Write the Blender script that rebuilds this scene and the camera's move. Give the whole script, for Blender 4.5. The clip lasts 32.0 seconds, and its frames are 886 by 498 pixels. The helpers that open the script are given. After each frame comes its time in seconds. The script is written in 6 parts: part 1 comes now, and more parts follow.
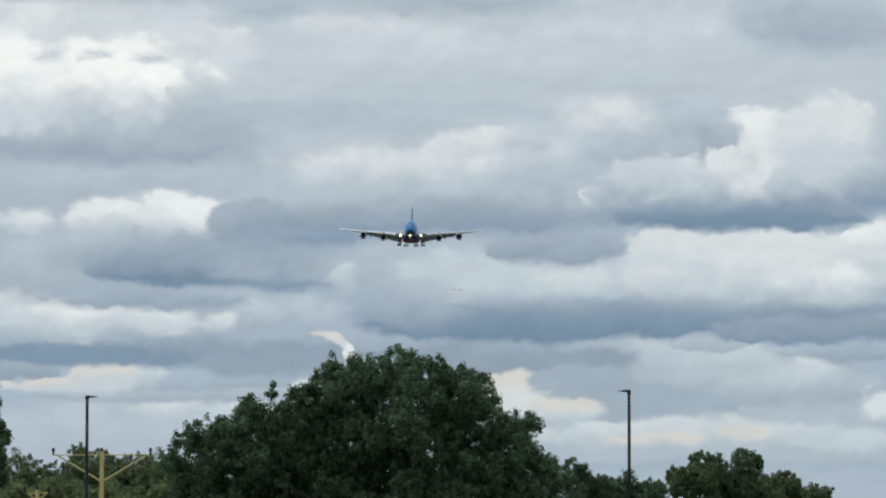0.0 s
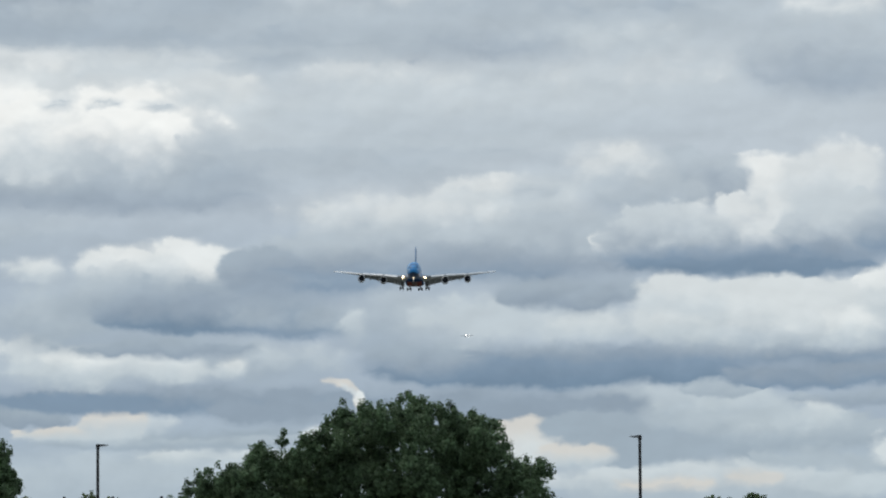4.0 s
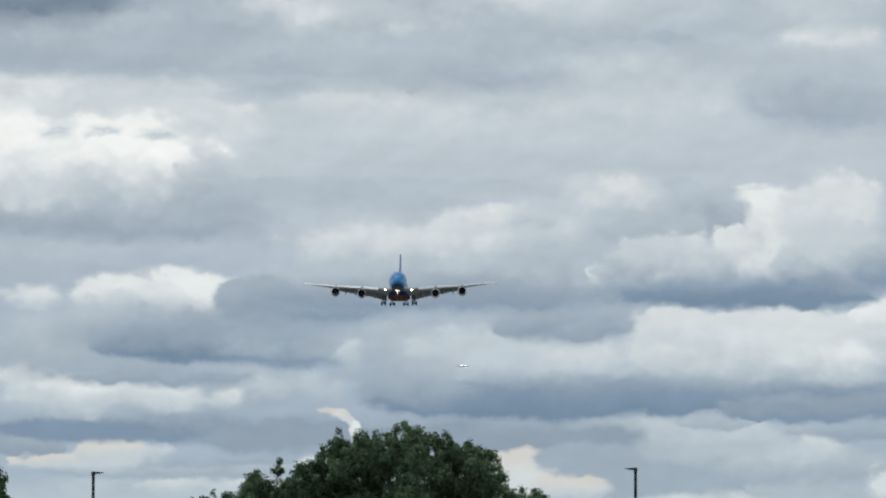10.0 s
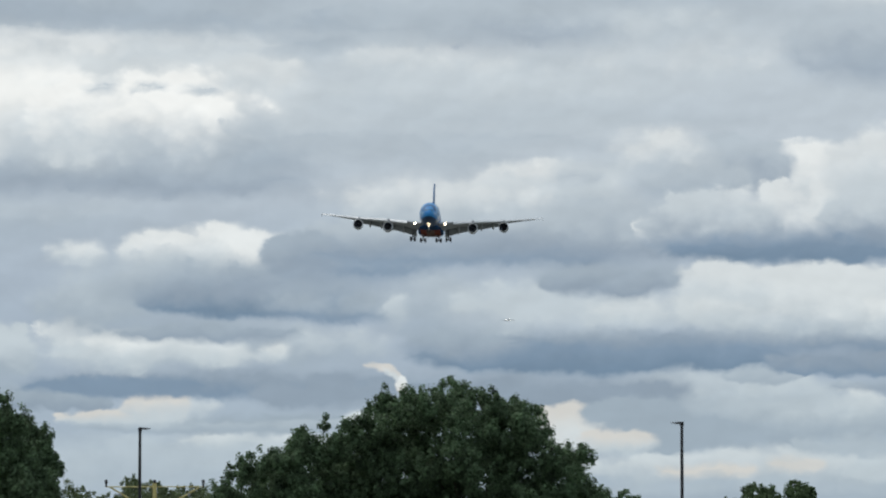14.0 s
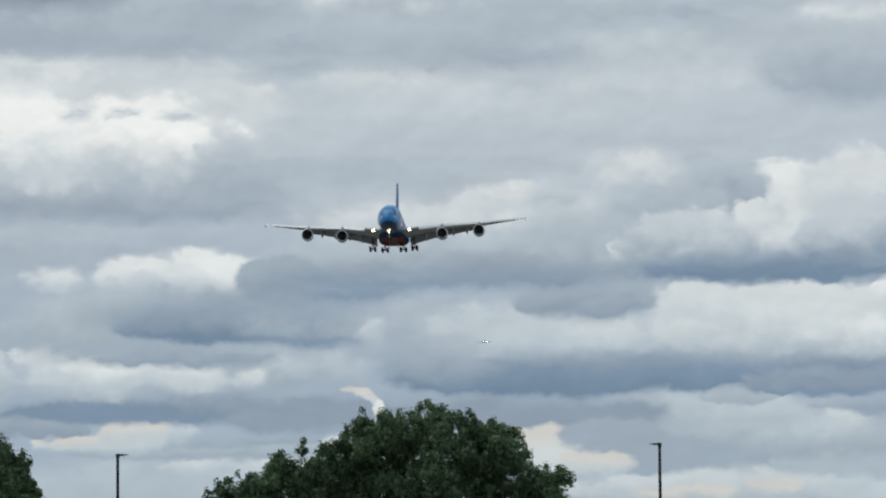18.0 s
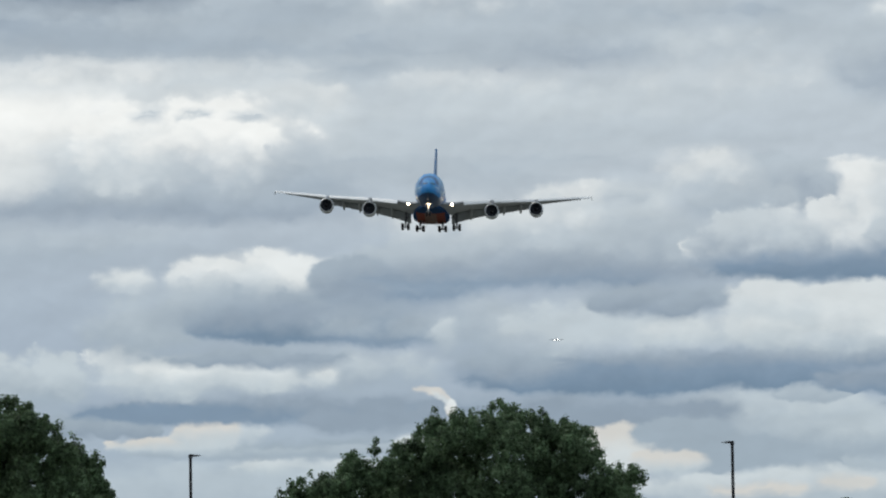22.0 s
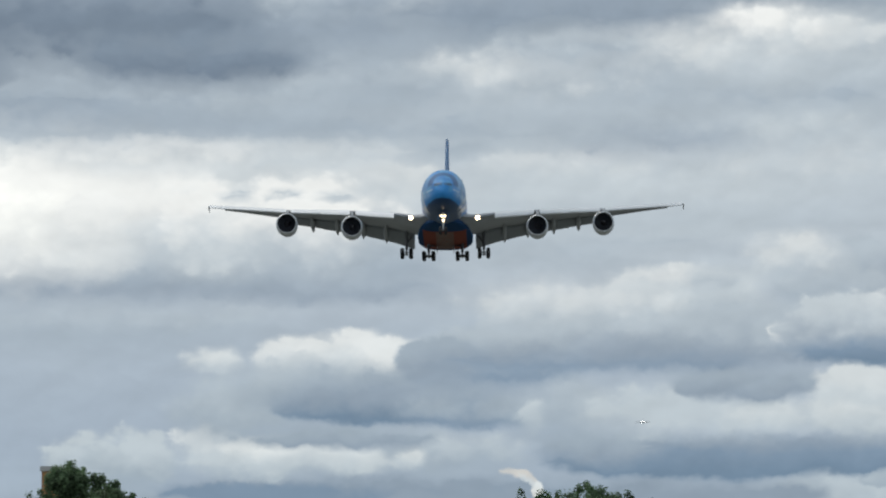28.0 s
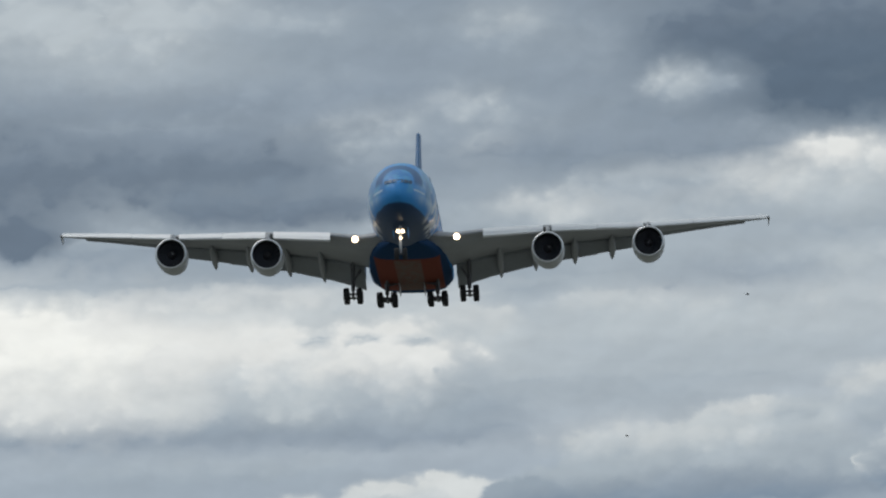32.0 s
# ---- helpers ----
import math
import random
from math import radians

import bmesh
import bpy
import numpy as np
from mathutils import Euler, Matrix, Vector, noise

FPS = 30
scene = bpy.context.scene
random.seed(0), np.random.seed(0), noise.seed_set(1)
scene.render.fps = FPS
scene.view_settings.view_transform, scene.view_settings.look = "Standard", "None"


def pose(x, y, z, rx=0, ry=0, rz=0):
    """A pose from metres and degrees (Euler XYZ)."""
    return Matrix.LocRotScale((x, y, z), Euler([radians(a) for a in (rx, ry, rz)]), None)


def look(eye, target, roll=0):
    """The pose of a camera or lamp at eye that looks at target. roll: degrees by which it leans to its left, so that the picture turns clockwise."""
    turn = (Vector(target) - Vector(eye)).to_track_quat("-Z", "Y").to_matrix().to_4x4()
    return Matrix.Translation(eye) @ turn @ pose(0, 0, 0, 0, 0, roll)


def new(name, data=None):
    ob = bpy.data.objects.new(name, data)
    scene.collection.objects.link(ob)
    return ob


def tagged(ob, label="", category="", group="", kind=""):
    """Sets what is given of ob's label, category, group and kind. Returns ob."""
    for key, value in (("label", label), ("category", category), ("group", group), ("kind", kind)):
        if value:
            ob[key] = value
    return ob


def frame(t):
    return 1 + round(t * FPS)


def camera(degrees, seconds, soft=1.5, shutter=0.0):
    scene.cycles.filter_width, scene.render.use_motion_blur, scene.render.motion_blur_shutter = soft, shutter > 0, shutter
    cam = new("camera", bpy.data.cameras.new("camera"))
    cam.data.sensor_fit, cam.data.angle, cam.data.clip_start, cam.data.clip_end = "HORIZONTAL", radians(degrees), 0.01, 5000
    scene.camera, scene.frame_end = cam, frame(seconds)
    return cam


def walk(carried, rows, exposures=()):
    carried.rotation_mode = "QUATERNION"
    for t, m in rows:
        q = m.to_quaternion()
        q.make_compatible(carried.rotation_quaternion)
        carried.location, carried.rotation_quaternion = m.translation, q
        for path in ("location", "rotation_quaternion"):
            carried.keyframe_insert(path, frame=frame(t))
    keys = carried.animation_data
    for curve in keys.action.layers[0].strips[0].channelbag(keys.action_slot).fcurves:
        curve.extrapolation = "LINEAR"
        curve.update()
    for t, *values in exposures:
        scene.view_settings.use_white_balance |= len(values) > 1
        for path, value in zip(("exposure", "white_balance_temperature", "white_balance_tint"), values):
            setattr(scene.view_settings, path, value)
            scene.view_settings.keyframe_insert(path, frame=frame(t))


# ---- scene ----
# A wide four-engined airliner on final approach, seen from the ground over trees and lamp columns.
# x to the right, y away from the viewer, z up; azimuths run clockwise from +y.
EYE = (0.0, 0.0, 1.7)


def aim(azimuth, elevation, roll):
    """A camera pose at the viewer's eye by azimuth, elevation and lean, in degrees."""
    a, e = radians(azimuth), radians(elevation)
    way = Vector((math.sin(a) * math.cos(e), math.cos(a) * math.cos(e), math.sin(e)))
    return look(EYE, Vector(EYE) + 100.0 * way, roll)


cam = camera(11.194, 32.0, soft=2.2)
walk(cam, [
    (0.0, aim(0.0000, 3.8961, 0.000)),
    (0.5, aim(-0.0670, 4.0284, -0.061)),
    (1.0, aim(-0.1491, 4.4231, 0.021)),
    (1.5, aim(-0.1515, 4.4755, 0.087)),
    (2.0, aim(0.1514, 4.3454, 0.084)),
    (2.5, aim(0.2519, 4.4638, 0.098)),
    (3.0, aim(0.0314, 4.4982, -0.105)),
    (3.5, aim(-0.0946, 4.4677, -0.389)),
    (5.5, aim(-0.2725, 4.7849, 0.023)),
    (6.0, aim(-0.2562, 4.9030, -0.349)),
    (6.5, aim(-0.2011, 4.8629, -0.482)),
    (7.0, aim(-0.3592, 4.9055, -0.687)),
    (7.5, aim(-0.4305, 5.1677, -0.516)),
    (8.0, aim(-0.3093, 5.2141, -0.448)),
    (8.5, aim(-0.0801, 5.1170, -0.242)),
    (9.0, aim(-0.0469, 5.1017, -0.004)),
    (9.5, aim(-0.1675, 4.9564, 0.016)),
    (10.0, aim(-0.0902, 4.8740, 0.191)),
    (10.5, aim(0.0151, 4.7264, 0.135)),
    (11.0, aim(-0.2633, 4.4827, 0.002)),
    (11.5, aim(-0.5434, 4.4135, 0.021)),
    (12.0, aim(-0.4985, 4.3078, -0.024)),
    (12.5, aim(-0.3559, 4.3169, 0.047)),
    (13.0, aim(-0.4373, 4.3764, 0.125)),
    (13.5, aim(-0.5625, 4.3362, 0.070)),
    (15.5, aim(-0.9072, 4.2741, 0.132)),
    (16.0, aim(-1.0245, 4.7029, 0.122)),
    (16.5, aim(-1.1609, 4.7045, 0.163)),
    (17.0, aim(-1.0292, 4.4673, -0.262)),
    (17.5, aim(-0.7400, 4.3607, -0.576)),
    (18.0, aim(-0.3619, 4.5938, -0.546)),
    (18.5, aim(-0.4667, 4.5698, -0.599)),
    (19.0, aim(-0.6249, 4.6027, -0.494)),
    (19.5, aim(-1.0329, 4.6290, -0.567)),
    (20.0, aim(-1.2883, 4.2788, -0.429)),
    (20.5, aim(-1.5358, 4.0065, -0.429)),
    (21.0, aim(-1.4945, 4.0963, -0.637)),
    (21.5, aim(-1.2157, 4.3949, -1.041)),
    (22.0, aim(-1.2706, 4.5958, -0.763)),
    (22.5, aim(-1.4798, 4.7715, -0.547)),
    (23.0, aim(-1.8182, 4.5685, -0.760)),
    (23.5, aim(-1.7657, 4.4279, -0.752)),
    (24.0, aim(-1.5166, 4.4761, -0.817)),
    (24.5, aim(-1.1491, 4.4511, -1.012)),
    (25.0, aim(-0.8774, 4.4847, -1.282)),
    (25.5, aim(-0.8937, 4.6131, -1.394)),
    (26.0, aim(-1.2853, 5.0214, -1.197)),
    (26.5, aim(-1.6968, 5.3778, -0.991)),
    (28.5, aim(-2.4505, 5.7448, -0.061)),
    (29.0, aim(-2.4122, 5.9844, -0.396)),
    (29.5, aim(-2.3189, 6.3059, -0.472)),
    (30.0, aim(-2.5289, 6.6880, -0.405)),
    (30.5, aim(-3.1849, 7.0831, -0.345)),
    (31.0, aim(-3.5647, 7.4388, -1.044)),
    (31.5, aim(-3.3842, 7.5131, -1.180)),
    (32.0, aim(-3.3595, 7.4458, -1.838)),
], exposures=[(0.0, 0.03), (3.0, 0.0), (16.0, 0.0), (18.0, -0.06), (20.0, -0.01), (26.0, 0.0), (28.5, -0.06), (30.0, -0.15), (32.0, -0.24)])

# ---- sky and sun ----
SUN_AZ, SUN_EL = -60.0, 58.0
world = bpy.data.worlds.new("overcast_sky")
scene.world = world
world.use_nodes = True
wt = world.node_tree
wt.nodes.clear()


def srgb(r, g, b):
    def lin(c):
        c /= 255.0
        return c / 12.92 if c <= 0.04045 else ((c + 0.055) / 1.055) ** 2.4
    return (lin(r), lin(g), lin(b), 1.0)


GLARE = (1.06, 1.05, 1.005, 1.0)
WHITE = srgb(243, 243, 241)
BRIGHT = srgb(230, 232, 232)
PALE = srgb(217, 221, 223)
LIGHT = srgb(198, 206, 212)
MID = srgb(181, 191, 200)
GREY = srgb(164, 176, 188)
DARK = srgb(149, 162, 177)
SLATE = srgb(131, 150, 171)
STORM = srgb(118, 139, 161)
WARM = srgb(218, 213, 208)
THUNDER = srgb(100, 116, 134)
IRON = srgb(130, 144, 160)
LEAD = srgb(114, 128, 145)


def wnode(kind, **sets):
    node = wt.nodes.new(kind)
    for key, value in sets.items():
        if key == "operation":
            node.operation = value
        elif key == "interpolation":
            node.interpolation_type = value
    return node


def wmath(op, a, b=None, c=None):
    node = wnode("ShaderNodeMath", operation=op)
    for i, value in enumerate((a, b, c)):
        if value is None:
            continue
        if isinstance(value, (int, float)):
            node.inputs[i].default_value = value
        else:
            wt.links.new(value, node.inputs[i])
    return node.outputs[0]


def wvec(op, a, b=None):
    node = wnode("ShaderNodeVectorMath", operation=op)
    for i, value in enumerate((a, b)):
        if value is None:
            continue
        if isinstance(value, (tuple, list)):
            node.inputs[i].default_value = value
        else:
            wt.links.new(value, node.inputs[i])
    return node.outputs["Value"] if op == "LENGTH" else node.outputs[0]


def wnoise(vector, scale, detail, rough=0.55):
    node = wnode("ShaderNodeTexNoise")
    node.inputs["Scale"].default_value = scale
    node.inputs["Detail"].default_value = detail
    node.inputs["Roughness"].default_value = rough
    wt.links.new(vector, node.inputs["Vector"])
    return node.outputs["Fac"], node.outputs["Color"]


coords = wnode("ShaderNodeTexCoord").outputs["Generated"]
split = wnode("ShaderNodeSeparateXYZ")
wt.links.new(coords, split.inputs[0])
azimuth = wmath("MULTIPLY", wmath("ARCTAN2", split.outputs[0], split.outputs[1]), 180.0 / math.pi)
elevation = wmath("MULTIPLY", wmath("ARCSINE", split.outputs[2]), 180.0 / math.pi)
joined = wnode("ShaderNodeCombineXYZ")
wt.links.new(azimuth, joined.inputs[0])
wt.links.new(elevation, joined.inputs[1])
plane_uv = joined.outputs[0]

# billows: rounded lumps at two scales break up the cloud outlines
HALF = (0.5, 0.5, 0.5)
big_fac, big_col = wnoise(wvec("MULTIPLY", plane_uv, (0.55, 1.0, 1.0)), 0.7, 3.0)
mid_fac, mid_col = wnoise(wvec("MULTIPLY", plane_uv, (0.85, 1.1, 1.0)), 2.2, 4.0, 0.5)
fine_fac, fine_col = wnoise(wvec("MULTIPLY", plane_uv, (0.9, 1.1, 1.0)), 8.0, 3.0, 0.5)
bend_fac, bend_col = wnoise(wvec("MULTIPLY", plane_uv, (0.8, 1.1, 1.0)), 1.0, 2.0, 0.5)
warp = wvec("ADD", wvec("MULTIPLY", wvec("SUBTRACT", bend_col, HALF), (0.22, 0.12, 0.0)),
            wvec("MULTIPLY", wvec("SUBTRACT", mid_col, HALF), (0.28, 0.17, 0.0)))
warp = wvec("ADD", warp, wvec("MULTIPLY", wvec("SUBTRACT", fine_col, HALF), (0.09, 0.07, 0.0)))
warp_uv = wvec("ADD", plane_uv, warp)


def wbumps(vector, scale):
    """Rounded bumps, 0.5 at their tops."""
    node = wnode("ShaderNodeTexVoronoi")
    node.voronoi_dimensions, node.feature = "2D", "SMOOTH_F1"
    node.inputs["Scale"].default_value, node.inputs["Smoothness"].default_value = scale, 0.35
    wt.links.new(vector, node.inputs["Vector"])
    return wmath("SUBTRACT", 0.45, node.outputs["Distance"])


lump_uv = wvec("MULTIPLY", warp_uv, (0.8, 1.15, 1.0))
bumps = wmath("ADD", wmath("MULTIPLY", wbumps(lump_uv, 2.3), 0.55), wmath("MULTIPLY", wbumps(lump_uv, 6.0), 0.25))
bumps = wmath("ADD", bumps, wmath("MULTIPLY", wmath("SUBTRACT", mid_fac, 0.5), 0.85))
bumps = wmath("ADD", bumps, wmath("MULTIPLY", wmath("SUBTRACT", fine_fac, 0.5), 0.20))
place = wnode("ShaderNodeCombineXYZ")
parts_of = wnode("ShaderNodeSeparateXYZ")
wt.links.new(warp_uv, parts_of.inputs[0])
wt.links.new(parts_of.outputs[0], place.inputs[0])
wt.links.new(parts_of.outputs[1], place.inputs[1])
wt.links.new(bumps, place.inputs[2])
cloud_uv = place.outputs[0]


def puff_group():
    """One cloud: a sloped oval with its own height above and below the middle and its own softness of crown and
    base, in degrees, lumpy at the rim, shaded from its base to its crown and laid over what is behind."""
    group = bpy.data.node_groups.new("puff", "ShaderNodeTree")
    face = group.interface
    for label, kind in (("Behind", "NodeSocketColor"), ("Place", "NodeSocketVector"), ("Centre", "NodeSocketVector"), ("Across", "NodeSocketFloat"), ("Up", "NodeSocketFloat"), ("Down", "NodeSocketFloat"),
                        ("Slope", "NodeSocketFloat"), ("Crown Edge", "NodeSocketFloat"), ("Base Edge", "NodeSocketFloat"), ("Lumps", "NodeSocketFloat"), ("Cover", "NodeSocketFloat"), ("Base", "NodeSocketColor"), ("Crown", "NodeSocketColor")):
        face.new_socket(name=label, in_out="INPUT", socket_type=kind)
    face.new_socket(name="Colour", in_out="OUTPUT", socket_type="NodeSocketColor")
    face.new_socket(name="Onward", in_out="OUTPUT", socket_type="NodeSocketVector")
    gin, gout = group.nodes.new("NodeGroupInput"), group.nodes.new("NodeGroupOutput")

    def calc(op, *values):
        n = group.nodes.new("ShaderNodeMath")
        n.operation = op
        for i, value in enumerate(values):
            if isinstance(value, float):
                n.inputs[i].default_value = value
            else:
                group.links.new(value, n.inputs[i])
        return n.outputs[0]

    def ease(value, low, high, to_low=0.0, to_high=1.0):
        n = group.nodes.new("ShaderNodeMapRange")
        n.interpolation_type = "SMOOTHSTEP"
        for label, v in (("Value", value), ("From Min", low), ("From Max", high), ("To Min", to_low), ("To Max", to_high)):
            if isinstance(v, float):
                n.inputs[label].default_value = v
            else:
                group.links.new(v, n.inputs[label])
        return n.outputs[0]

    off = group.nodes.new("ShaderNodeVectorMath")
    off.operation = "SUBTRACT"
    group.links.new(gin.outputs["Place"], off.inputs[0])
    group.links.new(gin.outputs["Centre"], off.inputs[1])
    sep = group.nodes.new("ShaderNodeSeparateXYZ")
    group.links.new(off.outputs[0], sep.inputs[0])
    dx, lump = sep.outputs[0], sep.outputs[2]
    dy = calc("SUBTRACT", sep.outputs[1], calc("MULTIPLY", dx, gin.outputs["Slope"]))
    xn = calc("MULTIPLY", dx, gin.outputs["Across"])
    above, below = calc("MULTIPLY", calc("MAXIMUM", dy, 0.0), gin.outputs["Up"]), calc("MULTIPLY", calc("MINIMUM", dy, 0.0), gin.outputs["Down"])
    yn = calc("ADD", above, below)
    steep = calc("ADD", calc("MULTIPLY", above, gin.outputs["Up"]), calc("MULTIPLY", below, gin.outputs["Down"]))
    flat = calc("MULTIPLY", xn, gin.outputs["Across"])
    far = calc("SQRT", calc("MULTIPLY_ADD", xn, xn, calc("MULTIPLY", yn, yn)))
    rate = calc("SQRT", calc("MULTIPLY_ADD", flat, flat, calc("MULTIPLY_ADD", steep, steep, 1e-6)))
    rim = calc("DIVIDE", calc("MULTIPLY", far, calc("SUBTRACT", far, 1.0)), rate)
    rough = ease(yn, -0.5, 0.5, calc("MULTIPLY", gin.outputs["Lumps"], 0.6), gin.outputs["Lumps"])
    rim = calc("SUBTRACT", rim, calc("MULTIPLY", lump, rough))
    soft = ease(yn, -0.5, 0.5, gin.outputs["Base Edge"], gin.outputs["Crown Edge"])
    # the rim is crisp where it bulges and frayed where it falls back
    soft = calc("MULTIPLY", soft, calc("MAXIMUM", calc("MULTIPLY_ADD", lump, -2.2, 1.1), 0.4))
    mask = ease(rim, calc("MULTIPLY", soft, -1.0), soft, gin.outputs["Cover"], 0.0)
    tone = ease(calc("MULTIPLY_ADD", lump, 0.9, yn), -0.85, 0.75)
    shade, over = group.nodes.new("ShaderNodeMix"), group.nodes.new("ShaderNodeMix")
    shade.data_type = over.data_type = "RGBA"
    group.links.new(tone, shade.inputs[0])
    group.links.new(gin.outputs["Base"], shade.inputs[6])
    group.links.new(gin.outputs["Crown"], shade.inputs[7])
    group.links.new(mask, over.inputs[0])
    group.links.new(gin.outputs["Behind"], over.inputs[6])
    group.links.new(shade.outputs[2], over.inputs[7])
    group.links.new(over.outputs[2], gout.inputs[0])
    # the place is handed on together with the colour, so that the clouds are worked out one after another
    onward = group.nodes.new("ShaderNodeVectorMath")
    onward.operation = "MULTIPLY_ADD"
    onward.inputs[1].default_value = (1e-9, 1e-9, 0.0)
    group.links.new(over.outputs[2], onward.inputs[0])
    group.links.new(gin.outputs["Place"], onward.inputs[2])
    group.links.new(onward.outputs[0], gout.inputs[1])
    return group


PUFF = puff_group()


def puff(behind, centre, size, edges, lumps, base, crown, slope=0.0, cover=1.0):
    """size: half width, height and depth; edges: softness of crown and base; all in degrees."""
    node = wt.nodes.new("ShaderNodeGroup")
    node.node_tree = PUFF
    behind_colour, where = behind
    wt.links.new(behind_colour, node.inputs["Behind"])
    wt.links.new(where, node.inputs["Place"])
    node.inputs["Centre"].default_value = (*centre, 0.0)
    for label, value in (("Across", 1 / size[0]), ("Up", 1 / size[1]), ("Down", 1 / size[2]), ("Slope", slope), ("Crown Edge", edges[0]), ("Base Edge", edges[1]), ("Lumps", lumps), ("Cover", cover)):
        node.inputs[label].default_value = value
    node.inputs["Base"].default_value = base
    node.inputs["Crown"].default_value = crown
    return node.outputs[0], node.outputs[1]


# the even cloud deck behind, by height over the horizon
def deck_ramp():
    ramp = wt.nodes.new("ShaderNodeValToRGB")
    steps = ((0.0, (180, 190, 200)), (1.6, (174, 186, 199)), (3.2, (170, 182, 197)), (4.6, (176, 187, 199)), (5.8, (188, 197, 206)), (6.8, (190, 199, 207)), (7.8, (180, 190, 199)), (8.8, (156, 168, 180)), (10.8, (146, 159, 173)), (16.0, (180, 190, 199)))
    ramp.color_ramp.elements[0].position, ramp.color_ramp.elements[0].color = 0.0, srgb(*steps[0][1])
    ramp.color_ramp.elements[1].position, ramp.color_ramp.elements[1].color = 1.0, srgb(*steps[-1][1])
    for el, colour in steps[1:-1]:
        ramp.color_ramp.elements.new(el / 16.0).color = srgb(*colour)
    uneven = wmath("MULTIPLY_ADD", wmath("SUBTRACT", big_fac, 0.5), 1.6, elevation)
    wt.links.new(wmath("DIVIDE", uneven, 16.0), ramp.inputs[0])
    return ramp.outputs[0]


sky_colour = (deck_ramp(), cloud_uv)
# low bands by the horizon
sky_colour = puff(sky_colour, (3.32, 1.50), (2.435, 0.286, 0.215), (0.091, 0.085), 0.232, MID, PALE, 0.00, 0.85)
sky_colour = puff(sky_colour, (2.68, 1.49), (0.573, 0.086, 0.086), (0.057, 0.062), 0.155, WARM, WARM)
sky_colour = puff(sky_colour, (3.75, 1.55), (0.394, 0.100, 0.086), (0.062, 0.062), 0.155, WARM, WARM, 0.00, 0.85)
sky_colour = puff(sky_colour, (5.11, 1.47), (0.645, 0.158, 0.143), (0.079, 0.085), 0.155, LIGHT, LIGHT, 0.00, 0.80)
sky_colour = puff(sky_colour, (3.11, 1.20), (3.008, 0.115, 0.100), (0.091, 0.096), 0.155, GREY, MID, 0.00, 0.70)
sky_colour = puff(sky_colour, (-3.70, 1.54), (2.865, 0.430, 0.358), (0.183, 0.188), 0.193, MID, LIGHT, 0.00, 0.60)
sky_colour = puff(sky_colour, (-3.05, 1.88), (1.003, 0.107, 0.100), (0.068, 0.073), 0.193, LIGHT, PALE, 0.00, 0.80)
sky_colour = puff(sky_colour, (3.39, 2.11), (2.220, 0.344, 0.301), (0.068, 0.096), 0.348, GREY, MID)
sky_colour = puff(sky_colour, (2.25, 2.00), (1.074, 0.251, 0.258), (0.079, 0.073), 0.232, GREY, GREY)
sky_colour = puff(sky_colour, (4.90, 1.79), (1.074, 0.179, 0.143), (0.091, 0.085), 0.232, MID, MID)
sky_colour = puff(sky_colour, (5.58, 1.93), (0.358, 0.158, 0.172), (0.062, 0.073), 0.309, PALE, PALE)
sky_colour = puff(sky_colour, (3.97, 2.33), (1.003, 0.251, 0.179), (0.125, 0.131), 0.271, LIGHT, LIGHT, 0.00, 0.70)
sky_colour = puff(sky_colour, (4.60, 2.41), (0.272, 0.201, 0.186), (0.057, 0.085), 0.387, LIGHT, PALE)
sky_colour = puff(sky_colour, (2.75, 2.47), (1.504, 0.286, 0.215), (0.125, 0.131), 0.193, MID, LIGHT, 0.00, 0.80)
sky_colour = puff(sky_colour, (3.39, 2.71), (0.559, 0.129, 0.122), (0.045, 0.039), 0.077, GREY, MID, 0.00, 0.85)
sky_colour = puff(sky_colour, (-2.77, 2.10), (1.576, 0.100, 0.107), (0.079, 0.073), 0.155, GREY, GREY)
sky_colour = puff(sky_colour, (-1.58, 2.14), (0.322, 0.100, 0.115), (0.062, 0.068), 0.155, PALE, PALE)
sky_colour = puff(sky_colour, (-4.73, 2.18), (0.788, 0.086, 0.100), (0.034, 0.045), 0.232, LIGHT, WARM)
sky_colour = puff(sky_colour, (-3.88, 2.30), (0.358, 0.115, 0.158), (0.057, 0.073), 0.271, LIGHT, PALE, 0.00, 0.70)
sky_colour = puff(sky_colour, (-4.31, 2.31), (0.444, 0.158, 0.215), (0.051, 0.068), 0.348, LIGHT, WARM)
sky_colour = puff(sky_colour, (-5.31, 2.36), (0.444, 0.129, 0.107), (0.028, 0.022), 0.155, DARK, GREY)
sky_colour = puff(sky_colour, (-3.12, 2.04), (2.149, 0.072, 0.072), (0.045, 0.039), 0.116, GREY, MID, 0.00, 0.80)
sky_colour = puff(sky_colour, (-6.35, 2.40), (0.788, 0.215, 0.143), (0.091, 0.062), 0.155, DARK, GREY)
sky_colour = puff(sky_colour, (-3.34, 2.58), (2.578, 0.172, 0.158), (0.125, 0.073), 0.155, SLATE, DARK)
sky_colour = puff(sky_colour, (-4.84, 2.56), (1.146, 0.100, 0.100), (0.068, 0.050), 0.116, SLATE, SLATE)
sky_colour = puff(sky_colour, (-2.19, 2.47), (0.931, 0.215, 0.186), (0.125, 0.096), 0.193, DARK, DARK)
sky_colour = puff(sky_colour, (0.60, 2.47), (1.862, 0.286, 0.322), (0.148, 0.188), 0.155, DARK, DARK)
sky_colour = puff(sky_colour, (0.99, 2.11), (0.444, 0.244, 0.358), (0.034, 0.073), 0.155, PALE, WARM)
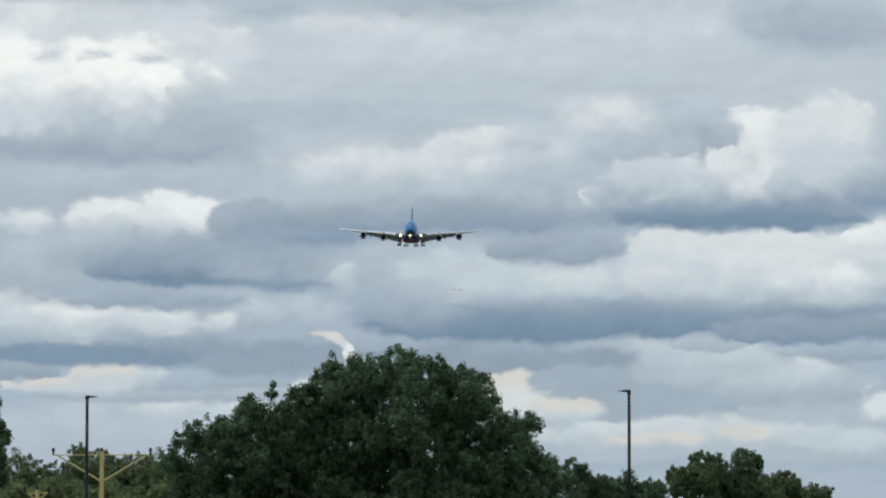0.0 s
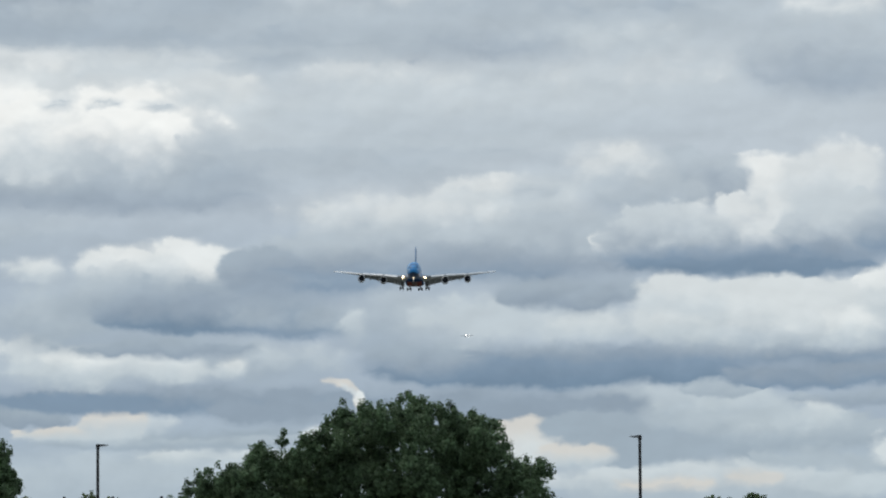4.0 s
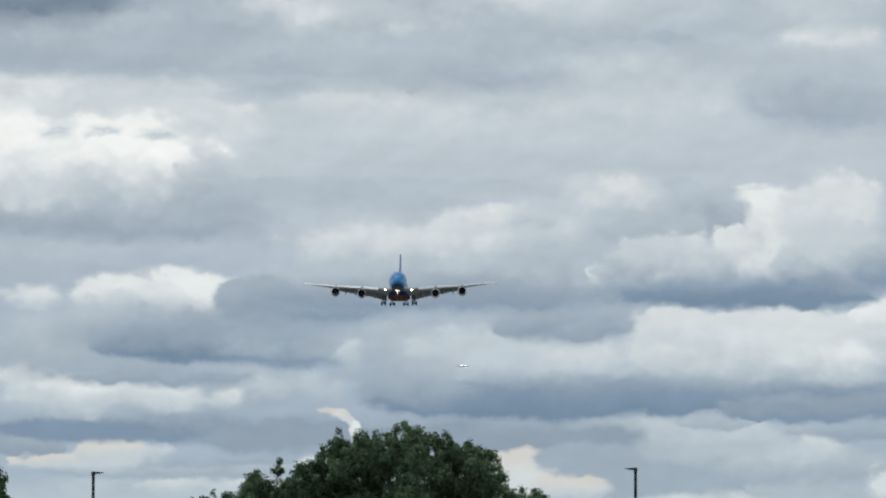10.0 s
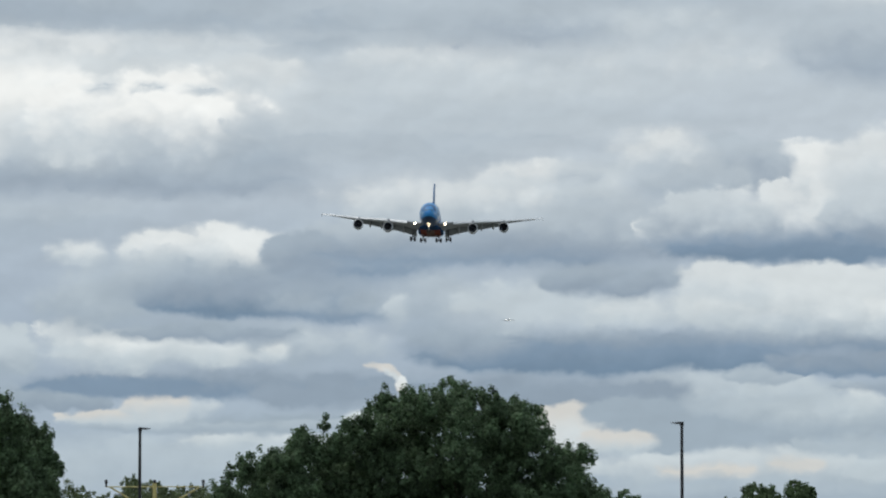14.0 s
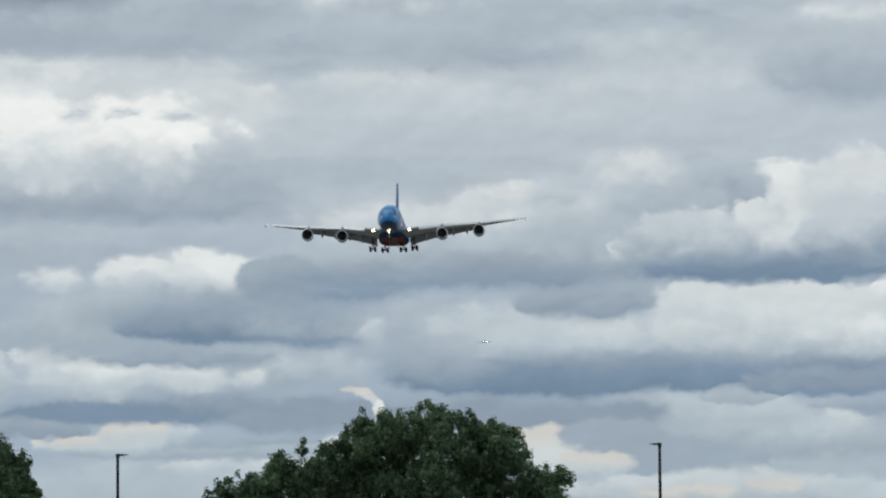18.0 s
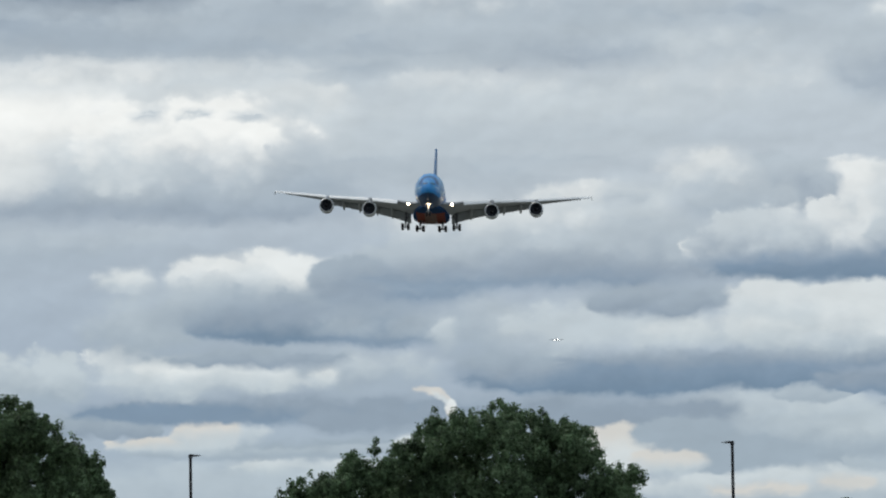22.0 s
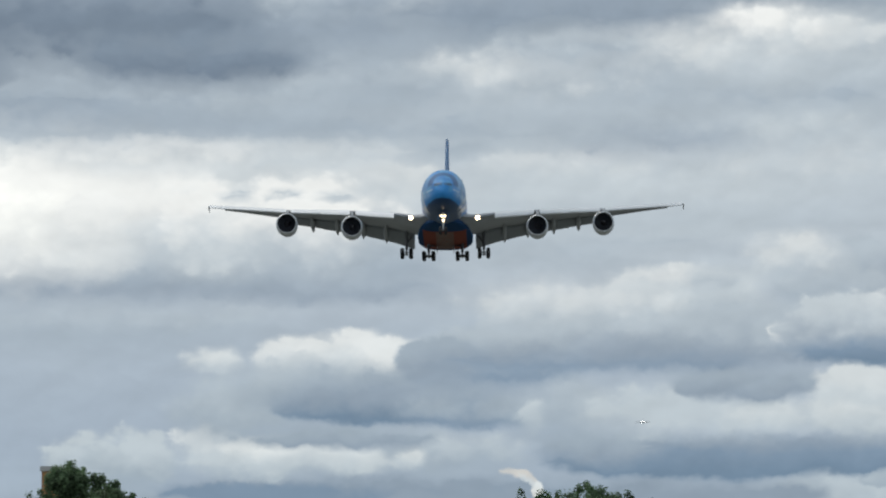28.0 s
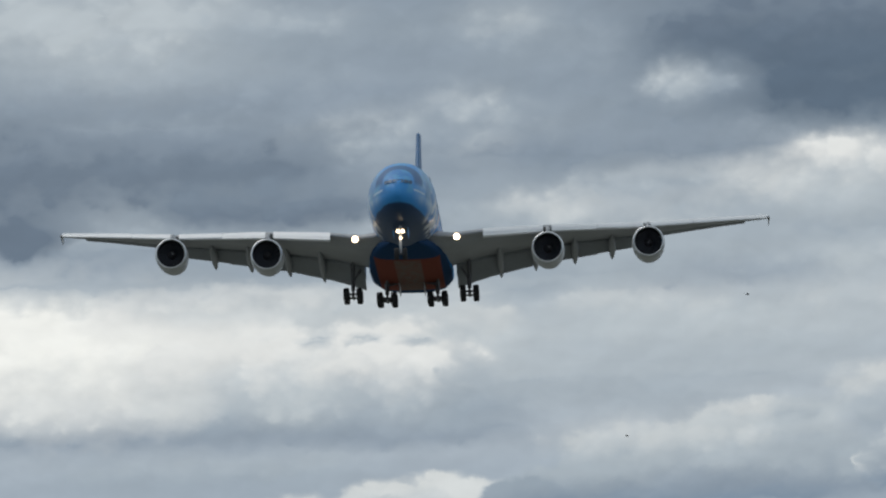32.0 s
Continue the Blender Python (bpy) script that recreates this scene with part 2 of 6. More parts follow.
sky_colour = puff(sky_colour, (1.57, 1.88), (0.501, 0.143, 0.158), (0.051, 0.068), 0.193, LIGHT, WARM)
sky_colour = puff(sky_colour, (1.75, 2.24), (0.680, 0.215, 0.201), (0.051, 0.073), 0.232, GREY, GREY)
sky_colour = puff(sky_colour, (-1.48, 2.80), (0.201, 0.043, 0.050), (0.022, 0.028), 0.097, WARM, WARM, -0.10)
sky_colour = puff(sky_colour, (-1.29, 2.74), (0.115, 0.050, 0.057), (0.034, 0.045), 0.116, PALE, WARM, -0.50, 0.85)
sky_colour = puff(sky_colour, (-1.16, 2.60), (0.057, 0.086, 0.186), (0.034, 0.045), 0.116, WARM, BRIGHT, -0.30)
sky_colour = puff(sky_colour, (1.32, 2.94), (2.435, 0.301, 0.215), (0.137, 0.056), 0.193, STORM, SLATE)
sky_colour = puff(sky_colour, (4.75, 2.83), (1.361, 0.244, 0.129), (0.114, 0.045), 0.193, SLATE, DARK)
sky_colour = puff(sky_colour, (-0.33, 3.15), (0.788, 0.201, 0.215), (0.137, 0.142), 0.193, DARK, GREY)
sky_colour = puff(sky_colour, (3.11, 3.12), (2.793, 0.158, 0.129), (0.091, 0.085), 0.193, SLATE, DARK, 0.00, 0.90)
sky_colour = puff(sky_colour, (5.11, 2.56), (0.859, 0.100, 0.086), (0.068, 0.050), 0.155, DARK, GREY, 0.00, 0.80)
# clouds to the left
sky_colour = puff(sky_colour, (-2.41, 3.08), (1.074, 0.244, 0.244), (0.190, 0.199), 0.271, GREY, LIGHT, 0.00, 0.80)
sky_colour = puff(sky_colour, (-2.84, 3.00), (0.186, 0.115, 0.115), (0.095, 0.104), 0.232, LIGHT, PALE)
sky_colour = puff(sky_colour, (-4.41, 2.96), (1.361, 0.286, 0.186), (0.087, 0.096), 0.425, MID, PALE)
sky_colour = puff(sky_colour, (-5.38, 3.19), (0.430, 0.358, 0.322), (0.078, 0.147), 0.425, LIGHT, BRIGHT)
sky_colour = puff(sky_colour, (-4.63, 3.04), (0.501, 0.215, 0.186), (0.095, 0.113), 0.348, LIGHT, BRIGHT)
sky_colour = puff(sky_colour, (-3.59, 3.01), (0.444, 0.172, 0.201), (0.087, 0.113), 0.348, LIGHT, PALE)
sky_colour = puff(sky_colour, (-6.56, 2.97), (0.859, 0.358, 0.358), (0.087, 0.147), 0.425, GREY, LIGHT)
sky_colour = puff(sky_colour, (-3.62, 3.24), (1.146, 0.158, 0.129), (0.138, 0.078), 0.193, DARK, GREY)
sky_colour = puff(sky_colour, (-5.03, 3.57), (0.788, 0.430, 0.322), (0.224, 0.216), 0.348, GREY, MID)
sky_colour = puff(sky_colour, (-3.61, 4.26), (1.182, 0.301, 0.301), (0.078, 0.147), 0.271, LIGHT, BRIGHT)
sky_colour = puff(sky_colour, (-2.93, 4.30), (0.430, 0.158, 0.186), (0.061, 0.087), 0.232, BRIGHT, BRIGHT, -0.15)
sky_colour = puff(sky_colour, (-5.32, 4.23), (0.358, 0.129, 0.107), (0.095, 0.104), 0.232, LIGHT, PALE)
sky_colour = puff(sky_colour, (-4.30, 3.89), (0.788, 0.286, 0.322), (0.224, 0.199), 0.309, GREY, MID)
sky_colour = puff(sky_colour, (-3.04, 3.64), (1.540, 0.473, 0.229), (0.224, 0.070), 0.309, SLATE, GREY)
sky_colour = puff(sky_colour, (-3.32, 3.62), (1.218, 0.301, 0.201), (0.190, 0.053), 0.193, STORM, DARK)
sky_colour = puff(sky_colour, (-2.09, 3.53), (0.931, 0.286, 0.129), (0.190, 0.078), 0.232, SLATE, GREY)
sky_colour = puff(sky_colour, (-0.89, 3.60), (0.645, 0.394, 0.358), (0.241, 0.250), 0.271, GREY, MID, 0.00, 0.80)
sky_colour = puff(sky_colour, (-1.24, 3.60), (0.143, 0.129, 0.244), (0.052, 0.113), 0.193, MID, LIGHT, 0.20)
# large clouds to the right
sky_colour = puff(sky_colour, (0.84, 3.57), (1.432, 0.329, 0.301), (0.190, 0.199), 0.309, LIGHT, LIGHT, 0.00, 0.90)
sky_colour = puff(sky_colour, (4.10, 3.53), (1.934, 0.602, 0.329), (0.069, 0.147), 0.271, MID, PALE)
sky_colour = puff(sky_colour, (2.88, 3.82), (0.609, 0.372, 0.430), (0.061, 0.182), 0.232, LIGHT, PALE)
sky_colour = puff(sky_colour, (5.08, 3.46), (0.358, 0.258, 0.244), (0.095, 0.147), 0.425, LIGHT, BRIGHT)
sky_colour = puff(sky_colour, (4.40, 3.71), (0.645, 0.258, 0.286), (0.173, 0.199), 0.271, PALE, PALE, 0.00, 0.70)
sky_colour = puff(sky_colour, (5.65, 3.96), (0.501, 0.358, 0.430), (0.069, 0.147), 0.348, LIGHT, BRIGHT)
sky_colour = puff(sky_colour, (2.21, 3.53), (1.003, 0.158, 0.172), (0.138, 0.147), 0.271, LIGHT, PALE, 0.00, 0.80)
sky_colour = puff(sky_colour, (1.43, 3.90), (0.931, 0.322, 0.215), (0.190, 0.070), 0.193, DARK, GREY)
sky_colour = puff(sky_colour, (0.52, 5.11), (1.074, 0.258, 0.286), (0.087, 0.182), 0.309, LIGHT, PALE)
sky_colour = puff(sky_colour, (0.65, 5.21), (0.537, 0.115, 0.129), (0.078, 0.104), 0.193, PALE, BRIGHT)
sky_colour = puff(sky_colour, (0.46, 4.61), (1.647, 0.602, 0.444), (0.104, 0.164), 0.348, DARK, LIGHT)
sky_colour = puff(sky_colour, (-1.14, 4.75), (0.716, 0.286, 0.286), (0.190, 0.199), 0.309, MID, LIGHT, 0.00, 0.80)
sky_colour = puff(sky_colour, (1.55, 4.46), (1.289, 0.501, 0.329), (0.224, 0.113), 0.309, DARK, MID)
sky_colour = puff(sky_colour, (-1.77, 4.21), (1.218, 0.444, 0.286), (0.078, 0.147), 0.309, SLATE, MID)
sky_colour = puff(sky_colour, (-2.42, 4.23), (0.501, 0.315, 0.301), (0.044, 0.147), 0.271, DARK, GREY)
sky_colour = puff(sky_colour, (-0.49, 4.23), (1.934, 0.215, 0.129), (0.190, 0.096), 0.193, SLATE, DARK, 0.00, 0.85)
sky_colour = puff(sky_colour, (4.15, 5.24), (1.003, 0.394, 0.501), (0.078, 0.199), 0.348, LIGHT, BRIGHT)
sky_colour = puff(sky_colour, (4.85, 5.38), (0.645, 0.430, 0.573), (0.095, 0.199), 0.348, LIGHT, PALE)
sky_colour = puff(sky_colour, (2.95, 5.36), (0.802, 0.387, 0.444), (0.095, 0.113), 0.348, SLATE, MID)
sky_colour = puff(sky_colour, (3.34, 5.38), (0.372, 0.272, 0.387), (0.035, 0.096), 0.271, DARK, MID, -0.20)
sky_colour = puff(sky_colour, (2.58, 5.18), (0.716, 0.358, 0.286), (0.190, 0.130), 0.309, GREY, MID)
sky_colour = puff(sky_colour, (3.62, 4.50), (1.790, 0.573, 0.358), (0.078, 0.070), 0.387, SLATE, PALE)
sky_colour = puff(sky_colour, (2.75, 4.61), (0.859, 0.430, 0.430), (0.104, 0.078), 0.348, DARK, LIGHT)
sky_colour = puff(sky_colour, (4.89, 4.68), (0.788, 0.501, 0.394), (0.095, 0.096), 0.348, DARK, LIGHT)
sky_colour = puff(sky_colour, (3.80, 4.29), (1.611, 0.172, 0.158), (0.190, 0.061), 0.193, STORM, SLATE)
sky_colour = puff(sky_colour, (5.61, 4.61), (0.501, 0.286, 0.215), (0.138, 0.078), 0.232, SLATE, GREY)
# pale deck over the middle
sky_colour = puff(sky_colour, (-1.98, 7.75), (2.149, 0.244, 0.215), (0.327, 0.295), 0.271, GREY, GREY, 0.00, 0.80)
sky_colour = puff(sky_colour, (0.16, 7.17), (2.578, 0.286, 0.430), (0.372, 0.456), 0.309, MID, LIGHT, 0.00, 0.80)
sky_colour = puff(sky_colour, (-0.99, 6.88), (1.719, 0.172, 0.172), (0.258, 0.272), 0.271, GREY, MID, 0.00, 0.60)
sky_colour = puff(sky_colour, (-1.25, 5.98), (3.008, 0.645, 0.501), (0.487, 0.501), 0.271, LIGHT, LIGHT, 0.00, 0.70)
sky_colour = puff(sky_colour, (-1.79, 5.51), (1.862, 0.172, 0.172), (0.258, 0.272), 0.193, GREY, MID, 0.00, 0.50)
sky_colour = puff(sky_colour, (0.97, 5.94), (2.363, 0.158, 0.158), (0.258, 0.272), 0.193, MID, MID, 0.00, 0.50)
sky_colour = puff(sky_colour, (2.35, 6.69), (1.146, 0.286, 0.286), (0.258, 0.318), 0.309, LIGHT, PALE, 0.00, 0.60)
sky_colour = puff(sky_colour, (-0.88, 6.73), (1.218, 0.201, 0.322), (0.120, 0.318), 0.271, LIGHT, PALE, 0.00, 0.75)
sky_colour = puff(sky_colour, (0.34, 6.76), (1.361, 0.258, 0.430), (0.189, 0.433), 0.309, LIGHT, PALE, 0.00, 0.80)
sky_colour = puff(sky_colour, (1.40, 7.12), (1.576, 0.322, 0.358), (0.258, 0.387), 0.309, MID, LIGHT, 0.00, 0.70)
sky_colour = puff(sky_colour, (0.19, 7.16), (1.218, 0.372, 0.315), (0.304, 0.272), 0.425, DARK, MID, 0.00, 0.80)
sky_colour = puff(sky_colour, (0.76, 7.66), (2.363, 0.201, 0.215), (0.258, 0.272), 0.232, GREY, GREY, -0.05, 0.85)
sky_colour = puff(sky_colour, (-1.32, 7.19), (0.931, 0.201, 0.172), (0.212, 0.203), 0.271, MID, MID)
sky_colour = puff(sky_colour, (-2.82, 7.01), (1.074, 0.244, 0.215), (0.189, 0.123), 0.271, GREY, MID)
sky_colour = puff(sky_colour, (-4.97, 7.23), (1.719, 0.258, 0.215), (0.258, 0.203), 0.232, GREY, MID)
sky_colour = puff(sky_colour, (-1.46, 7.87), (1.218, 0.244, 0.244), (0.212, 0.295), 0.309, LIGHT, PALE, 0.00, 0.80)
sky_colour = puff(sky_colour, (-3.54, 7.70), (1.218, 0.244, 0.215), (0.258, 0.272), 0.271, GREY, MID, 0.00, 0.80)
sky_colour = puff(sky_colour, (-5.04, 8.05), (1.074, 0.215, 0.158), (0.258, 0.203), 0.232, DARK, GREY, 0.00, 0.60)
sky_colour = puff(sky_colour, (2.19, 8.02), (1.218, 0.215, 0.251), (0.258, 0.318), 0.271, LIGHT, LIGHT, 0.00, 0.80)
sky_colour = puff(sky_colour, (4.84, 7.52), (0.573, 0.143, 0.172), (0.132, 0.203), 0.232, LIGHT, PALE)
sky_colour = puff(sky_colour, (4.63, 6.87), (0.895, 0.501, 0.458), (0.189, 0.203), 0.348, DARK, MID, 0.00, 0.70)
sky_colour = puff(sky_colour, (5.22, 6.58), (0.788, 0.286, 0.201), (0.304, 0.203), 0.271, DARK, GREY, 0.00, 0.60)
sky_colour = puff(sky_colour, (4.70, 8.05), (0.859, 0.215, 0.286), (0.258, 0.272), 0.271, LIGHT, LIGHT, 0.00, 0.70)
# bright cloud to the left
sky_colour = puff(sky_colour, (-5.90, 5.43), (3.295, 0.286, 0.244), (0.279, 0.226), 0.232, DARK, GREY)
sky_colour = puff(sky_colour, (-6.47, 4.70), (1.862, 0.251, 0.251), (0.301, 0.312), 0.232, GREY, MID, 0.00, 0.70)
sky_colour = puff(sky_colour, (-5.12, 6.39), (2.722, 0.645, 0.859), (0.118, 0.355), 0.309, LIGHT, PALE)
sky_colour = puff(sky_colour, (-8.55, 6.36), (2.578, 0.716, 0.788), (0.494, 0.505), 0.193, WHITE, GLARE)
sky_colour = puff(sky_colour, (-4.21, 6.02), (1.361, 0.537, 0.501), (0.097, 0.355), 0.425, MID, WHITE)
sky_colour = puff(sky_colour, (-5.14, 6.03), (1.074, 0.430, 0.501), (0.118, 0.355), 0.425, LIGHT, WHITE)
sky_colour = puff(sky_colour, (-6.07, 6.11), (0.931, 0.716, 0.645), (0.086, 0.247), 0.425, LIGHT, WHITE)
sky_colour = puff(sky_colour, (-6.99, 6.27), (1.074, 0.824, 0.573), (0.172, 0.290), 0.387, WHITE, WHITE)
sky_colour = puff(sky_colour, (-3.47, 5.90), (0.487, 0.322, 0.394), (0.129, 0.290), 0.387, GREY, PALE)
sky_colour = puff(sky_colour, (-5.04, 6.37), (0.215, 0.050, 0.079), (0.107, 0.086), 0.193, MID, LIGHT)
sky_colour = puff(sky_colour, (-4.35, 6.34), (0.143, 0.036, 0.057), (0.086, 0.075), 0.155, MID, LIGHT)
sky_colour = puff(sky_colour, (-3.72, 6.33), (0.172, 0.036, 0.064), (0.086, 0.075), 0.155, MID, LIGHT)
sky_colour = puff(sky_colour, (-4.25, 5.48), (1.361, 0.172, 0.186), (0.215, 0.183), 0.271, DARK, MID, 0.00, 0.85)
sky_colour = puff(sky_colour, (-4.87, 6.89), (2.149, 0.172, 0.244), (0.172, 0.226), 0.309, LIGHT, PALE, 0.00, 0.90)
sky_colour = puff(sky_colour, (-6.15, 6.90), (1.289, 0.158, 0.286), (0.118, 0.226), 0.309, PALE, WHITE)
sky_colour = puff(sky_colour, (-6.99, 5.23), (3.438, 0.129, 0.215), (0.172, 0.204), 0.232, DARK, GREY, 0.00, 0.80)
sky_colour = puff(sky_colour, (-3.86, 5.15), (1.432, 0.286, 0.186), (0.279, 0.140), 0.271, DARK, GREY, 0.00, 0.85)
sky_colour = puff(sky_colour, (-3.23, 5.70), (0.430, 0.322, 0.358), (0.236, 0.247), 0.309, GREY, MID, 0.00, 0.80)
sky_colour = puff(sky_colour, (-8.22, 6.01), (1.934, 0.415, 0.716), (0.301, 0.312), 0.348, BRIGHT, GLARE)
sky_colour = puff(sky_colour, (-6.72, 5.98), (0.680, 0.430, 0.659), (0.172, 0.226), 0.387, PALE, WHITE, 0.10)
sky_colour = puff(sky_colour, (-5.88, 5.75), (0.501, 0.286, 0.322), (0.172, 0.204), 0.271, MID, LIGHT, 0.00, 0.60)
sky_colour = puff(sky_colour, (-5.22, 5.95), (0.824, 0.430, 0.609), (0.075, 0.247), 0.503, LIGHT, WHITE)
sky_colour = puff(sky_colour, (-5.05, 6.32), (0.186, 0.043, 0.064), (0.075, 0.075), 0.155, MID, LIGHT, 0.00, 0.80)
sky_colour = puff(sky_colour, (-4.48, 6.28), (0.129, 0.036, 0.057), (0.075, 0.075), 0.155, MID, LIGHT, 0.00, 0.70)
sky_colour = puff(sky_colour, (-3.76, 6.30), (0.215, 0.043, 0.064), (0.075, 0.075), 0.155, MID, LIGHT, 0.00, 0.70)
sky_colour = puff(sky_colour, (-3.93, 5.89), (0.859, 0.394, 0.609), (0.075, 0.247), 0.503, MID, WHITE)
sky_colour = puff(sky_colour, (-3.06, 5.62), (0.358, 0.358, 0.358), (0.193, 0.226), 0.348, GREY, MID, 0.00, 0.80)
# dark high deck
sky_colour = puff(sky_colour, (0.75, 8.02), (2.650, 0.537, 0.430), (0.196, 0.602), 0.348, MID, PALE, 0.10)
sky_colour = puff(sky_colour, (1.75, 8.36), (0.645, 0.344, 0.430), (0.215, 0.564), 0.387, LIGHT, WHITE)
sky_colour = puff(sky_colour, (-0.68, 8.23), (0.931, 0.215, 0.286), (0.215, 0.415), 0.309, GREY, LIGHT)
sky_colour = puff(sky_colour, (-7.36, 7.52), (1.862, 0.158, 0.286), (0.401, 0.490), 0.309, DARK, GREY)
sky_colour = puff(sky_colour, (-5.15, 7.09), (4.297, 0.258, 0.143), (0.476, 0.304), 0.309, MID, GREY, 0.00, 0.80)
sky_colour = puff(sky_colour, (-5.14, 7.48), (1.218, 0.186, 0.215), (0.364, 0.378), 0.271, GREY, MID, 0.00, 0.80)
sky_colour = puff(sky_colour, (-3.68, 8.75), (1.862, 0.537, 0.430), (0.476, 0.527), 0.425, DARK, MID)
sky_colour = puff(sky_colour, (-4.32, 8.94), (0.573, 0.272, 0.322), (0.252, 0.453), 0.464, GREY, LIGHT)
sky_colour = puff(sky_colour, (-3.17, 9.17), (0.537, 0.244, 0.358), (0.252, 0.453), 0.464, GREY, LIGHT)
sky_colour = puff(sky_colour, (-2.75, 8.67), (0.344, 0.172, 0.215), (0.196, 0.341), 0.348, MID, LIGHT)
sky_colour = puff(sky_colour, (-5.96, 9.54), (2.865, 0.358, 0.430), (0.587, 0.602), 0.309, DARK, GREY)
sky_colour = puff(sky_colour, (-7.66, 10.47), (1.862, 0.573, 0.645), (0.587, 0.676), 0.387, LIGHT, LIGHT)
sky_colour = puff(sky_colour, (-5.37, 10.32), (0.931, 0.244, 0.286), (0.401, 0.490), 0.348, GREY, MID)
sky_colour = puff(sky_colour, (-2.44, 10.23), (0.573, 0.286, 0.315), (0.364, 0.490), 0.387, GREY, LIGHT, 0.00, 0.80)
sky_colour = puff(sky_colour, (-3.80, 10.04), (0.788, 0.358, 0.430), (0.513, 0.602), 0.271, DARK, GREY, 0.00, 0.70)
sky_colour = puff(sky_colour, (-7.70, 8.50), (2.865, 0.609, 0.516), (0.662, 0.490), 0.309, LEAD, LEAD, 0.00, 0.90)
sky_colour = puff(sky_colour, (-6.97, 9.06), (1.218, 0.158, 0.215), (0.364, 0.453), 0.271, DARK, GREY, 0.00, 0.70)
sky_colour = puff(sky_colour, (-5.56, 8.03), (1.361, 0.329, 0.286), (0.476, 0.266), 0.309, LEAD, IRON)
sky_colour = puff(sky_colour, (-8.86, 7.77), (0.752, 0.401, 0.344), (0.587, 0.136), 0.193, LEAD, LEAD)
sky_colour = puff(sky_colour, (-1.03, 8.63), (2.149, 0.315, 0.258), (0.438, 0.341), 0.271, IRON, DARK, 0.00, 0.80)
sky_colour = puff(sky_colour, (1.28, 9.94), (2.292, 0.788, 0.788), (0.662, 0.378), 0.309, THUNDER, LEAD)
sky_colour = puff(sky_colour, (1.84, 9.29), (1.218, 0.501, 0.401), (0.587, 0.266), 0.271, THUNDER, THUNDER)
sky_colour = puff(sky_colour, (-1.52, 9.78), (0.859, 0.573, 0.501), (0.662, 0.602), 0.309, DARK, GREY, 0.00, 0.60)
sky_colour = puff(sky_colour, (-0.09, 9.33), (0.716, 0.301, 0.286), (0.364, 0.453), 0.387, IRON, GREY)
sky_colour = puff(sky_colour, (-0.32, 9.42), (0.315, 0.215, 0.244), (0.252, 0.341), 0.425, GREY, LIGHT)
# loose cloud under the high deck
sky_colour = puff(sky_colour, (-0.11, 6.22), (2.363, 0.258, 0.258), (0.345, 0.360), 0.271, MID, LIGHT, 0.00, 0.60)
sky_colour = puff(sky_colour, (-0.94, 5.73), (1.862, 0.172, 0.172), (0.272, 0.286), 0.271, GREY, MID, 0.00, 0.60)
sky_colour = puff(sky_colour, (2.06, 5.53), (0.573, 0.286, 0.358), (0.175, 0.286), 0.348, MID, PALE)
sky_colour = puff(sky_colour, (1.23, 5.22), (0.501, 0.186, 0.143), (0.175, 0.153), 0.232, LIGHT, LIGHT, 0.00, 0.90)
sky_colour = puff(sky_colour, (1.06, 5.20), (0.322, 0.107, 0.107), (0.138, 0.140), 0.174, GREY, MID, 0.00, 0.60)
sky_colour = puff(sky_colour, (-0.73, 4.92), (1.361, 0.258, 0.286), (0.199, 0.311), 0.387, MID, PALE, 0.00, 0.80)

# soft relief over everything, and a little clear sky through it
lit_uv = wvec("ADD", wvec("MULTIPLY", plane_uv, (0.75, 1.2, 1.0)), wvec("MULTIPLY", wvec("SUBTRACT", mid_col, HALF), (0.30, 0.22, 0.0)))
here, _ = wnoise(lit_uv, 1.4, 4.0, 0.45)
above, _ = wnoise(wvec("ADD", lit_uv, (-0.05, 0.12, 0.0)), 1.4, 4.0, 0.45)
relief = wmath("SUBTRACT", here, above)
grain = wmath("ADD", wmath("MULTIPLY", wmath("SUBTRACT", mid_fac, 0.5), 0.06), wmath("MULTIPLY", wmath("SUBTRACT", fine_fac, 0.5), 0.02))
grain = wmath("ADD", wmath("MULTIPLY", relief, 0.32), grain)
grain = wmath("ADD", grain, 1.0)
low = wt.nodes.new("ShaderNodeMapRange")
low.inputs["From Min"].default_value, low.inputs["From Max"].default_value = 1.8, 5.2
wt.links.new(elevation, low.inputs["Value"])
tint = wt.nodes.new("ShaderNodeMix")
tint.data_type = "RGBA"
tint.inputs[6].default_value, tint.inputs[7].default_value = (0.915, 0.97, 0.985, 1.0), (1.01, 1.03, 1.03, 1.0)
wt.links.new(low.outputs[0], tint.inputs[0])
toned = wvec("SCALE", wvec("MULTIPLY", sky_colour[0], tint.outputs[2]))
wt.links.new(grain, toned.node.inputs["Scale"])
clear = wt.nodes.new("ShaderNodeTexSky")
clear.sky_type, clear.sun_disc = "NISHITA", False
clear.sun_elevation, clear.sun_rotation = radians(SUN_EL), radians(SUN_AZ)
clear_bg, cloud_bg = wt.nodes.new("ShaderNodeBackground"), wt.nodes.new("ShaderNodeBackground")
clear_bg.inputs["Strength"].default_value = 0.05
cloud_bg.inputs["Strength"].default_value = 1.0
wt.links.new(clear.outputs[0], clear_bg.inputs["Color"])
wt.links.new(toned, cloud_bg.inputs["Color"])
cover = wt.nodes.new("ShaderNodeMixShader")
cover.inputs[0].default_value = 0.96
wt.links.new(clear_bg.outputs[0], cover.inputs[1])
wt.links.new(cloud_bg.outputs[0], cover.inputs[2])
wt.links.new(cover.outputs[0], wt.nodes.new("ShaderNodeOutputWorld").inputs[0])

